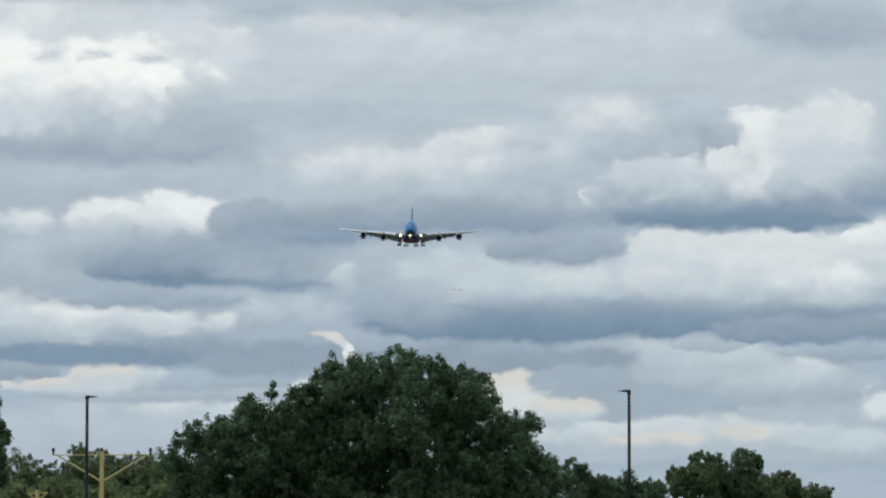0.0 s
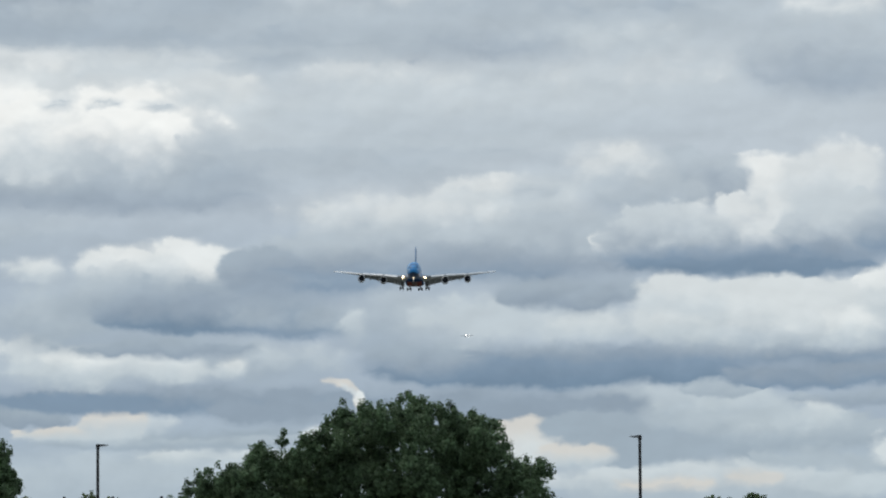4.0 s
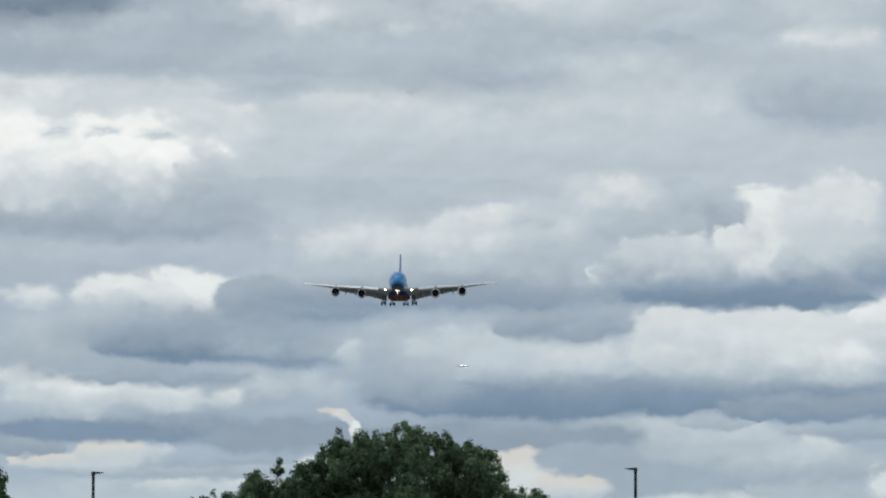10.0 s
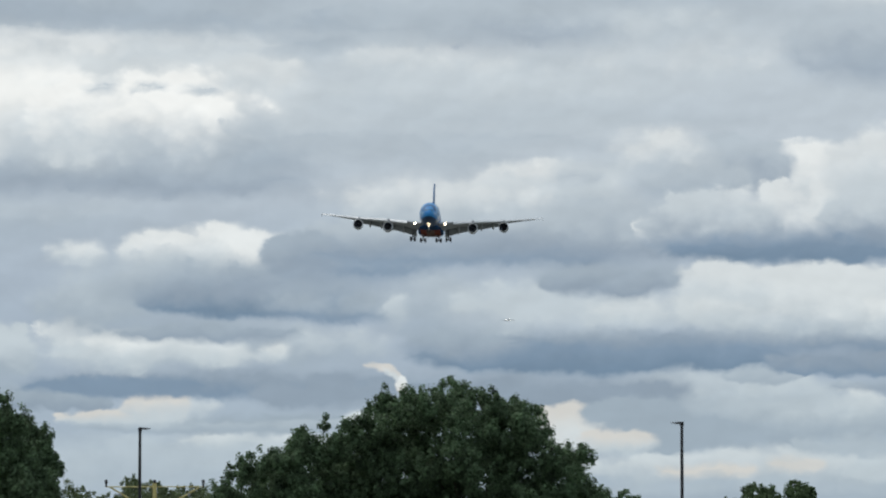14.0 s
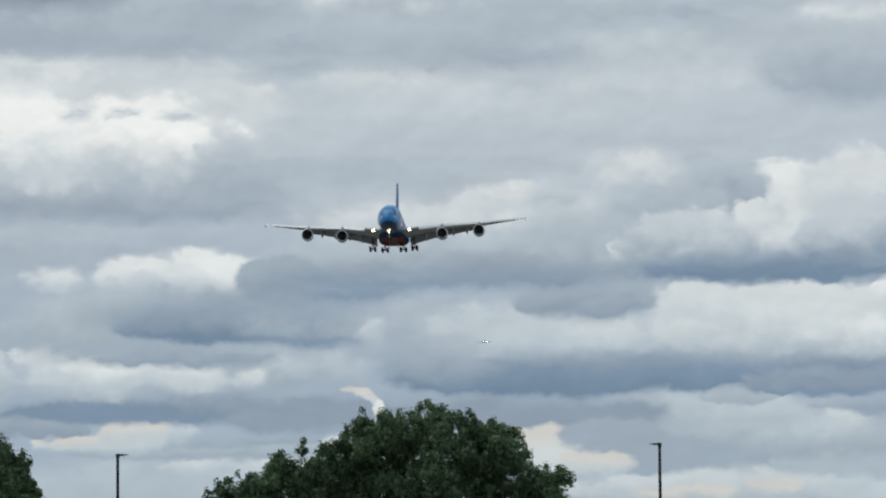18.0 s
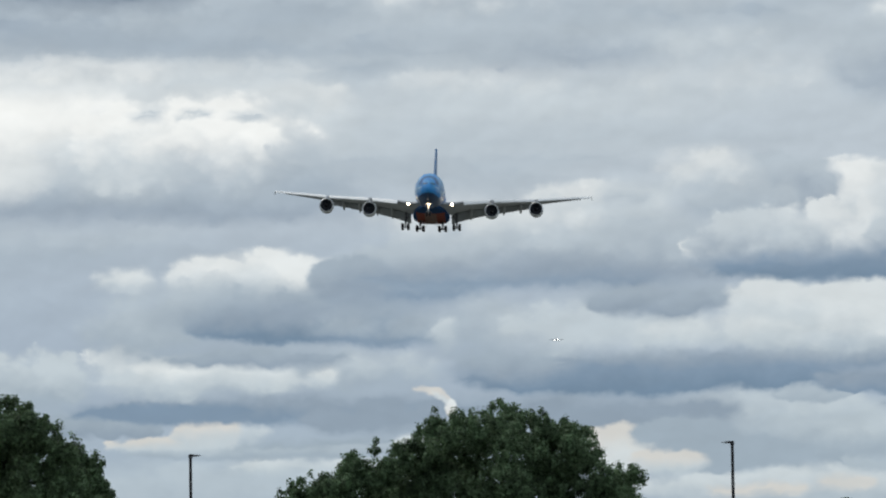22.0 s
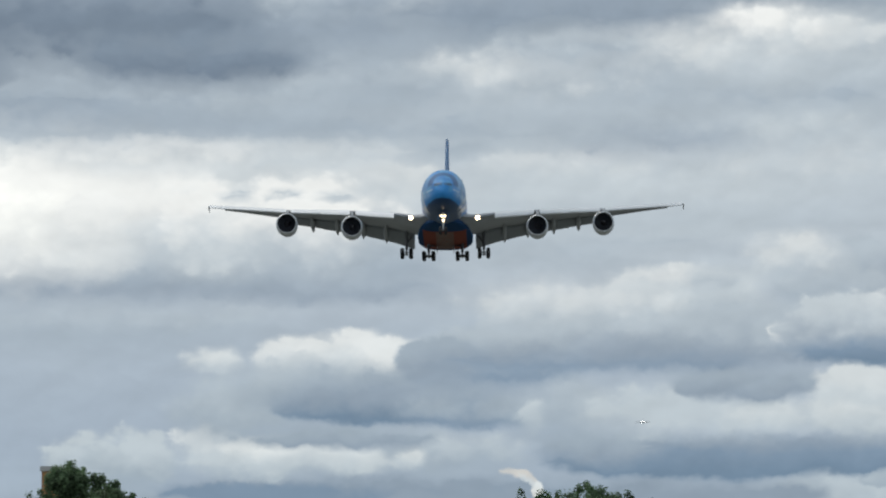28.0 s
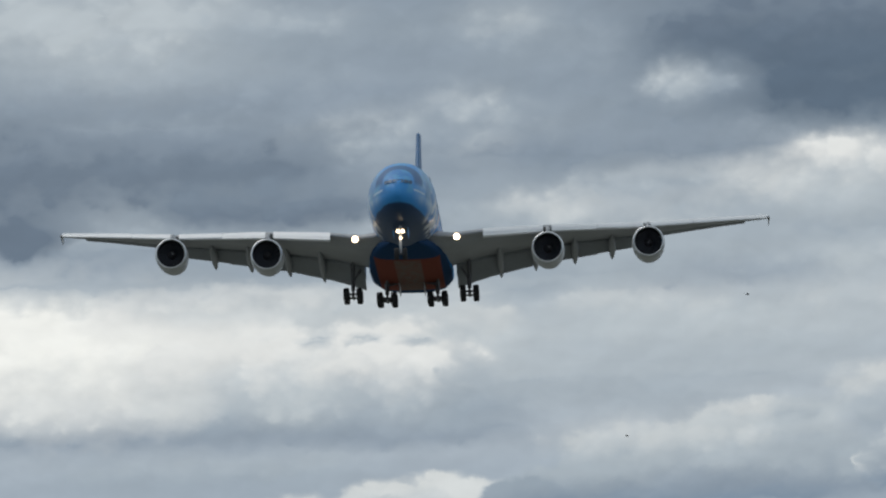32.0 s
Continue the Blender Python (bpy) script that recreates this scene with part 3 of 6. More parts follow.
sun = new("sun", bpy.data.lights.new("sun", "SUN"))
sun.data.energy, sun.data.angle, sun.data.color = 1.2, radians(40), (1.0, 0.96, 0.9)
a, e = radians(SUN_AZ), radians(SUN_EL)
sun.matrix_world = look((math.sin(a) * math.cos(e) * 300, math.cos(a) * math.cos(e) * 300, math.sin(e) * 300), (0, 0, 0))


# ---- materials ----
def material(name, colour, rough=0.5, metal=0.0, vary=0.15, scale=1.0, fine=12.0, bump=0.0, per_piece=0.0, islands=0.0, coat=0.0):
    """A surface with broad and fine variation of tone and gloss, in metres."""
    m = bpy.data.materials.new(name)
    m.use_nodes = True
    t = m.node_tree
    bsdf = t.nodes["Principled BSDF"]
    bsdf.inputs["Metallic"].default_value = metal
    bsdf.inputs["Coat Weight"].default_value = coat
    where = t.nodes.new("ShaderNodeTexCoord").outputs["Object"]
    tones = []
    for s in (scale, fine):
        n = t.nodes.new("ShaderNodeTexNoise")
        n.inputs["Scale"].default_value, n.inputs["Detail"].default_value = s, 4.0
        t.links.new(where, n.inputs["Vector"])
        tones.append(n.outputs["Fac"])
    add = t.nodes.new("ShaderNodeMath")
    add.operation = "ADD"
    t.links.new(tones[0], add.inputs[0])
    t.links.new(tones[1], add.inputs[1])
    last = add.outputs[0]
    if islands or per_piece:
        pick = t.nodes.new("ShaderNodeNewGeometry").outputs["Random Per Island"] if islands else t.nodes.new("ShaderNodeObjectInfo").outputs["Random"]
        more = t.nodes.new("ShaderNodeMath")
        more.operation = "MULTIPLY_ADD"
        t.links.new(pick, more.inputs[0])
        more.inputs[1].default_value = 2.0 * (islands or per_piece)
        t.links.new(last, more.inputs[2])
        shift = t.nodes.new("ShaderNodeMath")
        shift.operation = "SUBTRACT"
        shift.inputs[1].default_value = islands or per_piece
        t.links.new(more.outputs[0], shift.inputs[0])
        last = shift.outputs[0]
    tone = t.nodes.new("ShaderNodeMapRange")
    tone.inputs["From Min"].default_value, tone.inputs["From Max"].default_value = 0.5, 1.5
    tone.inputs["To Min"].default_value, tone.inputs["To Max"].default_value = 1.0 - vary, 1.0 + vary
    t.links.new(last, tone.inputs["Value"])
    tint = t.nodes.new("ShaderNodeVectorMath")
    tint.operation = "SCALE"
    tint.inputs[0].default_value = colour[:3]
    t.links.new(tone.outputs[0], tint.inputs["Scale"])
    t.links.new(tint.outputs[0], bsdf.inputs["Base Color"])
    gloss = t.nodes.new("ShaderNodeMapRange")
    gloss.inputs["To Min"].default_value, gloss.inputs["To Max"].default_value = max(rough - 0.12, 0.05), min(rough + 0.12, 1.0)
    t.links.new(tones[1], gloss.inputs["Value"])
    t.links.new(gloss.outputs[0], bsdf.inputs["Roughness"])
    if bump:
        b = t.nodes.new("ShaderNodeBump")
        b.inputs["Strength"].default_value, b.inputs["Distance"].default_value = 0.5, bump
        t.links.new(tones[1], b.inputs["Height"])
        t.links.new(b.outputs[0], bsdf.inputs["Normal"])
    return m


def leaves(name, colour, scale, vary=0.6):
    """Leaf material: matt, partly lit through."""
    m = material(name, colour, 0.65, 0.0, vary, scale, 3.0, islands=0.28)
    t = m.node_tree
    bsdf = t.nodes["Principled BSDF"]
    bsdf.inputs["Specular IOR Level"].default_value = 0.25
    thin = t.nodes.new("ShaderNodeBsdfTranslucent")
    t.links.new(bsdf.inputs["Base Color"].links[0].from_socket, thin.inputs["Color"])
    mix = t.nodes.new("ShaderNodeMixShader")
    mix.inputs[0].default_value = 0.42
    t.links.new(bsdf.outputs[0], mix.inputs[1])
    t.links.new(thin.outputs[0], mix.inputs[2])
    t.links.new(mix.outputs[0], t.nodes["Material Output"].inputs["Surface"])
    return m


def glowing(name, colour, strength):
    m = bpy.data.materials.new(name)
    m.use_nodes = True
    bsdf = m.node_tree.nodes["Principled BSDF"]
    bsdf.inputs["Emission Color"].default_value = (*colour, 1.0)
    bsdf.inputs["Emission Strength"].default_value = strength
    return m


def livery(name, gloss_low, gloss_high, coat, specular, splashes=1.0):
    """Blue paint with pale sweeps and painted-in sheen at the nose, white and pink splashes on the flanks, and an
    orange belly with a grey panel.
    """
    m = bpy.data.materials.new(name)
    m.use_nodes = True
    t = m.node_tree
    bsdf = t.nodes["Principled BSDF"]
    bsdf.inputs["Coat Weight"].default_value, bsdf.inputs["Coat Roughness"].default_value = coat, 0.30
    bsdf.inputs["Specular IOR Level"].default_value = specular
    where = t.nodes.new("ShaderNodeTexCoord").outputs["Object"]
    axes = t.nodes.new("ShaderNodeSeparateXYZ")
    t.links.new(where, axes.inputs[0])

    def math_node(op, a, b=0.0, c=0.0):
        n = t.nodes.new("ShaderNodeMath")
        n.operation = op
        for i, value in enumerate((a, b, c)):
            if isinstance(value, (int, float)):
                n.inputs[i].default_value = value
            else:
                t.links.new(value, n.inputs[i])
        return n.outputs[0]

    def noise_of(scale, detail=3.0):
        n = t.nodes.new("ShaderNodeTexNoise")
        n.inputs["Scale"].default_value, n.inputs["Detail"].default_value = scale, detail
        t.links.new(where, n.inputs["Vector"])
        return n.outputs["Fac"]

    def step(value, low, high):
        n = t.nodes.new("ShaderNodeMapRange")
        n.interpolation_type = "SMOOTHSTEP"
        n.inputs["From Min"].default_value, n.inputs["From Max"].default_value = low, high
        t.links.new(value, n.inputs["Value"])
        return n.outputs[0]

    def paint(fac, under, over):
        n = t.nodes.new("ShaderNodeMix")
        n.data_type = "RGBA"
        t.links.new(fac, n.inputs[0])
        for i, value in ((6, under), (7, over)):
            if isinstance(value, tuple):
                n.inputs[i].default_value = value
            else:
                t.links.new(value, n.inputs[i])
        return n.outputs[2]

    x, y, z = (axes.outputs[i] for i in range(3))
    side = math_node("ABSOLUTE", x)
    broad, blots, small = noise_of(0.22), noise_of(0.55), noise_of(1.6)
    # sea blue above, deep blue under the chin, with underside shade in the colour
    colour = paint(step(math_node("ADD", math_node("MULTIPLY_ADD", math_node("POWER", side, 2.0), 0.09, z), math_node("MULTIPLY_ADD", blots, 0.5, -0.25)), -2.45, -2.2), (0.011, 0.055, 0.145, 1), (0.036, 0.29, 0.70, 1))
    front = math_node("SUBTRACT", 1.0, step(y, -24.0, -20.0))
    # pale nose sides: paint sweeps, with the sky's sheen put into the colour
    streak = math_node("MULTIPLY_ADD", step(blots, 0.38, 0.62), 0.55, 0.40)
    edge = math_node("MULTIPLY", math_node("MULTIPLY", step(side, 1.3, 2.9), front), streak)
    edge = math_node("MULTIPLY", edge, step(z, -2.6, -1.6))
    colour = paint(edge, colour, (0.40, 0.57, 0.72, 1))
    colour = paint(math_node("MULTIPLY", math_node("MULTIPLY", step(small, 0.5, 0.7), 0.35), step(z, -1.5, -0.9)), colour, (0.12, 0.35, 0.56, 1))
    # broad darker and lighter swooshes over the front
    above = math_node("MULTIPLY", step(z, -1.6, -1.1), front)
    colour = paint(math_node("MULTIPLY", math_node("MULTIPLY", step(broad, 0.48, 0.56), 0.38), above), colour, (0.012, 0.11, 0.33, 1))
    colour = paint(math_node("MULTIPLY", math_node("MULTIPLY", step(blots, 0.53, 0.60), 0.55), above), colour, (0.10, 0.40, 0.64, 1))
    # darker blue arch over the cockpit
    arch = math_node("SQRT", math_node("ADD", math_node("POWER", side, 2.0), math_node("POWER", math_node("SUBTRACT", z, 0.1), 2.0)))
    ring = math_node("MULTIPLY", step(arch, 1.45, 1.75), math_node("SUBTRACT", 1.0, step(arch, 2.3, 2.5)))
    ring = math_node("MULTIPLY", ring, step(z, -0.6, 0.2))
    ring = math_node("MULTIPLY", ring, math_node("SUBTRACT", 1.0, step(y, -27.0, -24.0)))
    colour = paint(math_node("MULTIPLY", ring, 0.85), colour, (0.010, 0.075, 0.22, 1))
    # pale sweep either side of the nose
    line = math_node("SUBTRACT", z, math_node("MULTIPLY_ADD", side, -0.10, -0.75))
    dash = math_node("SUBTRACT", 1.0, step(math_node("ABSOLUTE", line), 0.06, 0.16))
    dash = math_node("MULTIPLY", dash, math_node("MULTIPLY", step(side, 1.5, 1.7), math_node("SUBTRACT", 1.0, step(side, 2.5, 2.7))))
    dash = math_node("MULTIPLY", dash, math_node("SUBTRACT", 1.0, step(y, -29.0, -26.5)))
    colour = paint(math_node("MULTIPLY", dash, 0.8), colour, (0.55, 0.68, 0.78, 1))
    # white and pink splashes on the flanks behind the nose
    flank = math_node("MULTIPLY", step(y, -27.5, -24.5), math_node("SUBTRACT", 1.0, step(y, -9.0, -4.0)))
    flank = math_node("MULTIPLY", flank, math_node("MULTIPLY", step(z, -3.95, -3.5), math_node("SUBTRACT", 1.0, step(z, -0.9, 0.6))))
    flank = math_node("MULTIPLY", flank, step(side, 2.0, 2.6))
    colour = paint(math_node("MULTIPLY", math_node("MULTIPLY", flank, splashes), step(blots, 0.47, 0.53)), colour, (0.74, 0.77, 0.80, 1))
    rear = math_node("MULTIPLY", step(y, -18.0, -12.0), step(blots, 0.52, 0.58))
    colour = paint(math_node("MULTIPLY", math_node("MULTIPLY", rear, splashes), step(side, 2.6, 3.0)), colour, (0.50, 0.25, 0.28, 1))
    # belly
    under = math_node("MULTIPLY", step(y, -11.3, -11.0), math_node("SUBTRACT", 1.0, step(y, 9.5, 10.0)))
    under = math_node("MULTIPLY", under, math_node("SUBTRACT", 1.0, step(z, -3.6, -3.2)))
    under = math_node("MULTIPLY", under, math_node("SUBTRACT", 1.0, step(side, 3.4, 3.6)))
    colour = paint(under, colour, (0.25, 0.062, 0.038, 1))
    middle = math_node("MULTIPLY", under, math_node("SUBTRACT", 1.0, step(side, 1.35, 1.5)))
    middle = math_node("MULTIPLY", middle, math_node("MULTIPLY_ADD", step(small, 0.42, 0.56), 0.5, 0.5))
    colour = paint(math_node("MULTIPLY", middle, step(y, -10.6, -10.3)), colour, (0.22, 0.165, 0.14, 1))
    t.links.new(colour, bsdf.inputs["Base Color"])
    gloss = t.nodes.new("ShaderNodeMapRange")
    gloss.inputs["To Min"].default_value, gloss.inputs["To Max"].default_value = gloss_low, gloss_high
    t.links.new(small, gloss.inputs["Value"])
    t.links.new(gloss.outputs[0], bsdf.inputs["Roughness"])
    return m


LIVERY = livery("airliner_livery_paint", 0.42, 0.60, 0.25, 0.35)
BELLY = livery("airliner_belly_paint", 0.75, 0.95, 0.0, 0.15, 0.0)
FIN_BLUE = material("fin_slate_blue_paint", (0.075, 0.19, 0.38), 0.45, 0.0, 0.2, 0.3, 3.0)
WING_GREY = material("wing_grey_paint", (0.375, 0.385, 0.40), 0.45, 0.0, 0.16, 0.25, 3.0)
SLAT_WHITE = material("slat_pale_grey_paint", (0.82, 0.83, 0.84), 0.4, 0.0, 0.06, 0.4, 4.0)
FLAP_GREY = material("flap_grey_paint", (0.27, 0.285, 0.305), 0.5, 0.0, 0.18, 0.4, 4.0)
NACELLE = material("nacelle_white_paint", (0.62, 0.63, 0.64), 0.35, 0.0, 0.08, 0.5, 5.0)
LIP = material("inlet_lip_metal", (0.72, 0.73, 0.74), 0.32, 0.85, 0.08, 1.0, 8.0)
INLET = material("inlet_liner", (0.022, 0.024, 0.032), 0.6, 0.0, 0.15, 1.0, 8.0)
BLADE = material("fan_blade_titanium", (0.020, 0.023, 0.034), 0.6, 0.0, 0.2, 2.0, 10.0)
SPINNER = material("spinner_black", (0.03, 0.03, 0.035), 0.5, 0.0, 0.2, 2.0, 10.0)
SWIRL = material("spinner_mark_white", (0.75, 0.75, 0.75), 0.5, 0.0, 0.05)
HOT = material("exhaust_metal", (0.18, 0.16, 0.15), 0.45, 0.8, 0.25, 1.5, 9.0)
STRUT = material("gear_strut_grey", (0.14, 0.14, 0.15), 0.5, 0.2, 0.25, 1.5, 10.0)
RUBBER = material("tyre_rubber", (0.022, 0.022, 0.024), 0.8, 0.0, 0.25, 3.0, 20.0)
RIM = material("wheel_rim_metal", (0.30, 0.30, 0.31), 0.4, 0.6, 0.2, 3.0, 20.0)
GLASS = material("cockpit_glass", (0.045, 0.11, 0.20), 0.45, 0.0, 0.1, 1.0, 6.0)
LANDING = glowing("landing_light_glow", (1.0, 0.74, 0.48), 14.0)
TAXI = glowing("taxi_light_glow", (1.0, 0.78, 0.50), 7.0)
BLACK_STEEL = material("lamp_column_black_paint", (0.018, 0.018, 0.02), 0.45, 0.2, 0.3, 0.8, 14.0)
LENS = material("lamp_lens", (0.35, 0.36, 0.36), 0.25, 0.0, 0.1, 2.0, 20.0)
MAST_YELLOW = material("mast_yellow_paint", (0.62, 0.52, 0.20), 0.55, 0.0, 0.18, 0.7, 9.0, bump=0.004)
DARK_METAL = material("fitting_dark_metal", (0.05, 0.05, 0.055), 0.5, 0.5, 0.2, 3.0, 20.0)
BARK = material("oak_bark", (0.10, 0.08, 0.06), 0.9, 0.0, 0.35, 2.0, 14.0, bump=0.05)
OAK_LEAF = leaves("oak_leaves", (0.120, 0.184, 0.098), 1.1, 0.85)
OAK_LEAF_DEEP = leaves("deep_green_leaves", (0.124, 0.188, 0.098), 1.1, 0.85)
BUSH_LEAF = leaves("bush_leaves", (0.125, 0.185, 0.088), 1.2)
HEDGE_LEAF = leaves("hedge_leaves", (0.165, 0.21, 0.105), 0.7)
HAWTHORN = leaves("hawthorn_leaves", (0.22, 0.27, 0.125), 0.9)
GRASS = material("mown_grass", (0.125, 0.130, 0.112), 0.9, 0.0, 0.35, 0.05, 1.5, bump=0.05)
BRICK = material("brick_orange", (0.50, 0.26, 0.11), 0.85, 0.0, 0.2, 1.0, 9.0, per_piece=0.5, bump=0.01)
MORTAR = material("mortar", (0.34, 0.32, 0.29), 0.9, 0.0, 0.15, 1.0, 12.0)
CAP_STONE = material("pale_cap_stone", (0.55, 0.54, 0.52), 0.8, 0.0, 0.12, 1.0, 12.0)
SLATE_TILE = material("roof_slate", (0.09, 0.09, 0.10), 0.7, 0.0, 0.2, 0.8, 9.0, per_piece=0.4)
JET_WHITE = material("distant_jet_white_paint", (0.80, 0.81, 0.82), 0.4, 0.0, 0.08)
JET_GREY = material("distant_jet_grey_paint", (0.15, 0.155, 0.16), 0.45, 0.0, 0.1)
FEATHER = material("dark_feathers", (0.04, 0.04, 0.045), 0.8, 0.0, 0.2, 3.0, 20.0)


# ---- building helpers ----
def mesh_of(name, verts, faces, mat, smooth=True):
    me = bpy.data.meshes.new(name)
    me.from_pydata([tuple(v) for v in verts], [], faces)
    me.materials.append(mat)
    if smooth:
        me.polygons.foreach_set("use_smooth", [True] * len(me.polygons))
    me.update()
    return me


def part(name, bm, mat, parent, label="", smooth=True):
    """Links a bmesh, or a mesh, as one mesh object under a thing or under a part."""
    if isinstance(bm, bmesh.types.BMesh):
        bmesh.ops.recalc_face_normals(bm, faces=bm.faces)
        me = bpy.data.meshes.new(name)
        bm.to_mesh(me)
        bm.free()
        me.materials.append(mat)
        if smooth:
            me.polygons.foreach_set("use_smooth", [True] * len(me.polygons))
    else:
        me = bm
    ob = new(name, me)
    ob.parent = parent
    if label:
        ob["label"] = label
    return ob


def loft(rings, cap=True, closed=True):
    """A bmesh skin over rings of equal count."""
    bm = bmesh.new()
    rows = [[bm.verts.new(p) for p in ring] for ring in rings]
    n = len(rows[0])
    for a, b in zip(rows, rows[1:]):
        for i in range(n if closed else n - 1):
            j = (i + 1) % n
            bm.faces.new((a[i], a[j], b[j], b[i]))
    if cap:
        # the end faces have corners of their own, so that the skin is not shaded round them
        bm.faces.new([bm.verts.new(p) for p in rings[0]][::-1])
        bm.faces.new([bm.verts.new(p) for p in rings[-1]])
    return bm


def revolve(profile, n=32, axis="y", cap=True):
    """A bmesh turned about an axis: profile of (along, radius)."""
    rings = []
    for s, r in profile:
        ring = []
        for i in range(n):
            a = 2 * math.pi * i / n
            c, d = r * math.cos(a), r * math.sin(a)
            ring.append((c, s, d) if axis == "y" else (s, c, d) if axis == "x" else (c, d, s))
        rings.append(ring)
    return loft(rings, cap=cap)


def tube(a, b, r0, r1=None, n=10):
    """A tapered round bar from a to b."""
    a, b = Vector(a), Vector(b)
    r1 = r0 if r1 is None else r1
    q = (b - a).to_track_quat("Z", "Y")
    rings = []
    for p, r in ((a, r0), (b, r1)):
        rings.append([p + q @ Vector((r * math.cos(2 * math.pi * i / n), r * math.sin(2 * math.pi * i / n), 0)) for i in range(n)])
    return loft(rings)


def slab(x0, x1, y0, y1, z0, z1, bevel=0.0):
    bm = bmesh.new()
    bmesh.ops.create_cube(bm, size=1.0, matrix=Matrix.Translation(((x0 + x1) / 2, (y0 + y1) / 2, (z0 + z1) / 2)) @ Matrix.Diagonal((x1 - x0, y1 - y0, z1 - z0, 1)))
    if bevel:
        bmesh.ops.bevel(bm, geom=bm.edges[:], offset=bevel, segments=2, affect="EDGES")
    return bm


def thing(name, label, category, group="", at=(0, 0, 0)):
    ob = new(name)
    ob.location = at
    return tagged(ob, label, category, group)


# ---- ground ----
def ground_sheet():
    rng = np.random.default_rng(3)
    edge = [-4800, -2400, -1200, -600, -300, -200, -120, -60, 0, 60, 120, 200, 300, 600, 1200, 2400, 4800]
    verts, faces = [], []
    for y in edge:
        for x in edge:
            verts.append((x, y, 0.0 if abs(x) < 400 and abs(y) < 400 else float(rng.uniform(-0.6, 0.0))))
    n = len(edge)
    for j in range(n - 1):
        for i in range(n - 1):
            faces.append((j * n + i, j * n + i + 1, (j + 1) * n + i + 1, (j + 1) * n + i))
    ob = new("ground", mesh_of("ground", verts, faces, GRASS))
    tagged(ob, "flat mown airfield grass reaching the horizon", "ground", kind="structure")


ground_sheet()


# ---- the airliner: x across, y aft from a point 33 m behind the nose, z up from the fuselage's middle ----
NOSE = 33.0


def fuselage_ring(s, n=40):
    """Half width, crown, keel and widest height of the double-deck body at station s."""
    if s < 12.0:
        f = max(s, 0.0) / 12.0
        g = math.sqrt(max(1 - (1 - min(f, 1.0)) ** 2, 0.0))
        half = 3.57 * g ** 1.08
        keel = -1.5 - 2.71 * math.sqrt(max(1 - (1 - min(s / 9.0, 1.0)) ** 2.2, 0.0))
        mid = -1.5 + 0.9 * f
    elif s < 46.0:
        half, crown, keel, mid = 3.57, 4.2, -4.21, -0.6
    else:
        f = (s - 46.0) / 24.4
        g = 1 - f ** 1.7
        half = 3.57 * g + 0.35 * (1 - g)
        crown = 4.2 - 1.2 * f ** 1.6
        keel = -4.21 + 6.2 * f ** 1.3
        mid = -0.6 + 2.9 * f
    if s < 20.0:
        rise = max(s, 0.0) / 20.0
        crown = -1.5 + 5.7 * (0.16 * min(1.0, (s / 0.7) ** 0.5) + 0.84 * (1 - (1 - rise) ** 2.6) ** 0.95)
    ring = []
    for i in range(n):
        a = 2 * math.pi * i / n
        c, d = math.cos(a), math.sin(a)
        ring.append((half * math.copysign(abs(d) ** 0.94, d), s - NOSE, mid + (crown - mid) * c if c > 0 else mid + (mid - keel) * c))
    return ring


# wing stations: x, leading edge, trailing edge, z at the leading edge, z at the trailing edge, thickness
WING = [(2.4, 17.4, 37.2, -3.0, -3.7, 2.2), (5.0, 19.8, 37.2, -2.75, -3.3, 1.9), (8.0, 22.0, 37.6, -1.95, -2.4, 1.5), (14.9, 27.4, 39.3, -0.70, -0.95, 1.15),
        (25.7, 35.4, 43.5, 0.68, 0.85, 0.76), (33.0, 40.9, 46.7, 1.92, 2.3, 0.52), (39.4, 45.8, 49.4, 2.98, 3.35, 0.26)]
FOIL = [(0.0, 0.0), (0.02, 0.22), (0.07, 0.38), (0.2, 0.52), (0.4, 0.52), (0.6, 0.40), (0.8, 0.22), (1.0, 0.02)]


def linear_wing(x):
    for a, b in zip(WING, WING[1:]):
        if x <= b[0]:
            f = (x - a[0]) / (b[0] - a[0])
            return [p + (q - p) * f for p, q in zip(a[1:], b[1:])]
    return list(WING[-1][1:])


def foil_ring(x, side, c0=0.0, c1=1.0, grow=1.0, drop=0.0, ahead=0.0, swing=0.0):
    """The closed outline of the wing at x from chord fraction c0 to c1, shifted and swung about its front."""
    le, te, zl, zt, thick = linear_wing(x)
    pts = []
    cuts = [c0 + (c1 - c0) * k / 10.0 for k in range(11)]

    def half_thick(c):
        for (ca, ta), (cb, tb) in zip(FOIL, FOIL[1:]):
            if c <= cb:
                return ta + (tb - ta) * (c - ca) / (cb - ca)
        return 0.0
    top = [(c, half_thick(c)) for c in cuts]
    low = [(c, -0.72 * half_thick(c)) for c in reversed(cuts)]
    chord = te - le
    for c, h in top + low:
        y = chord * (c - c0) * math.cos(swing)
        z = h * thick * grow - chord * (c - c0) * math.sin(swing)
        pts.append((side * x, le + chord * c0 + y - ahead - NOSE, zl + (zt - zl) * c + z - drop))
    return pts


def wheel_mesh(radius, width, name):
    tyre = revolve([(-width / 2, radius * 0.55), (-width / 2, radius * 0.86), (-width * 0.38, radius * 0.97), (0, radius),
                    (width * 0.38, radius * 0.97), (width / 2, radius * 0.86), (width / 2, radius * 0.55)], 20, "x")
    return tyre


def rim_mesh(radius, width):
    return revolve([(-width * 0.42, radius * 0.2), (-width * 0.44, radius * 0.54), (width * 0.44, radius * 0.54), (width * 0.42, radius * 0.2)], 16, "x")


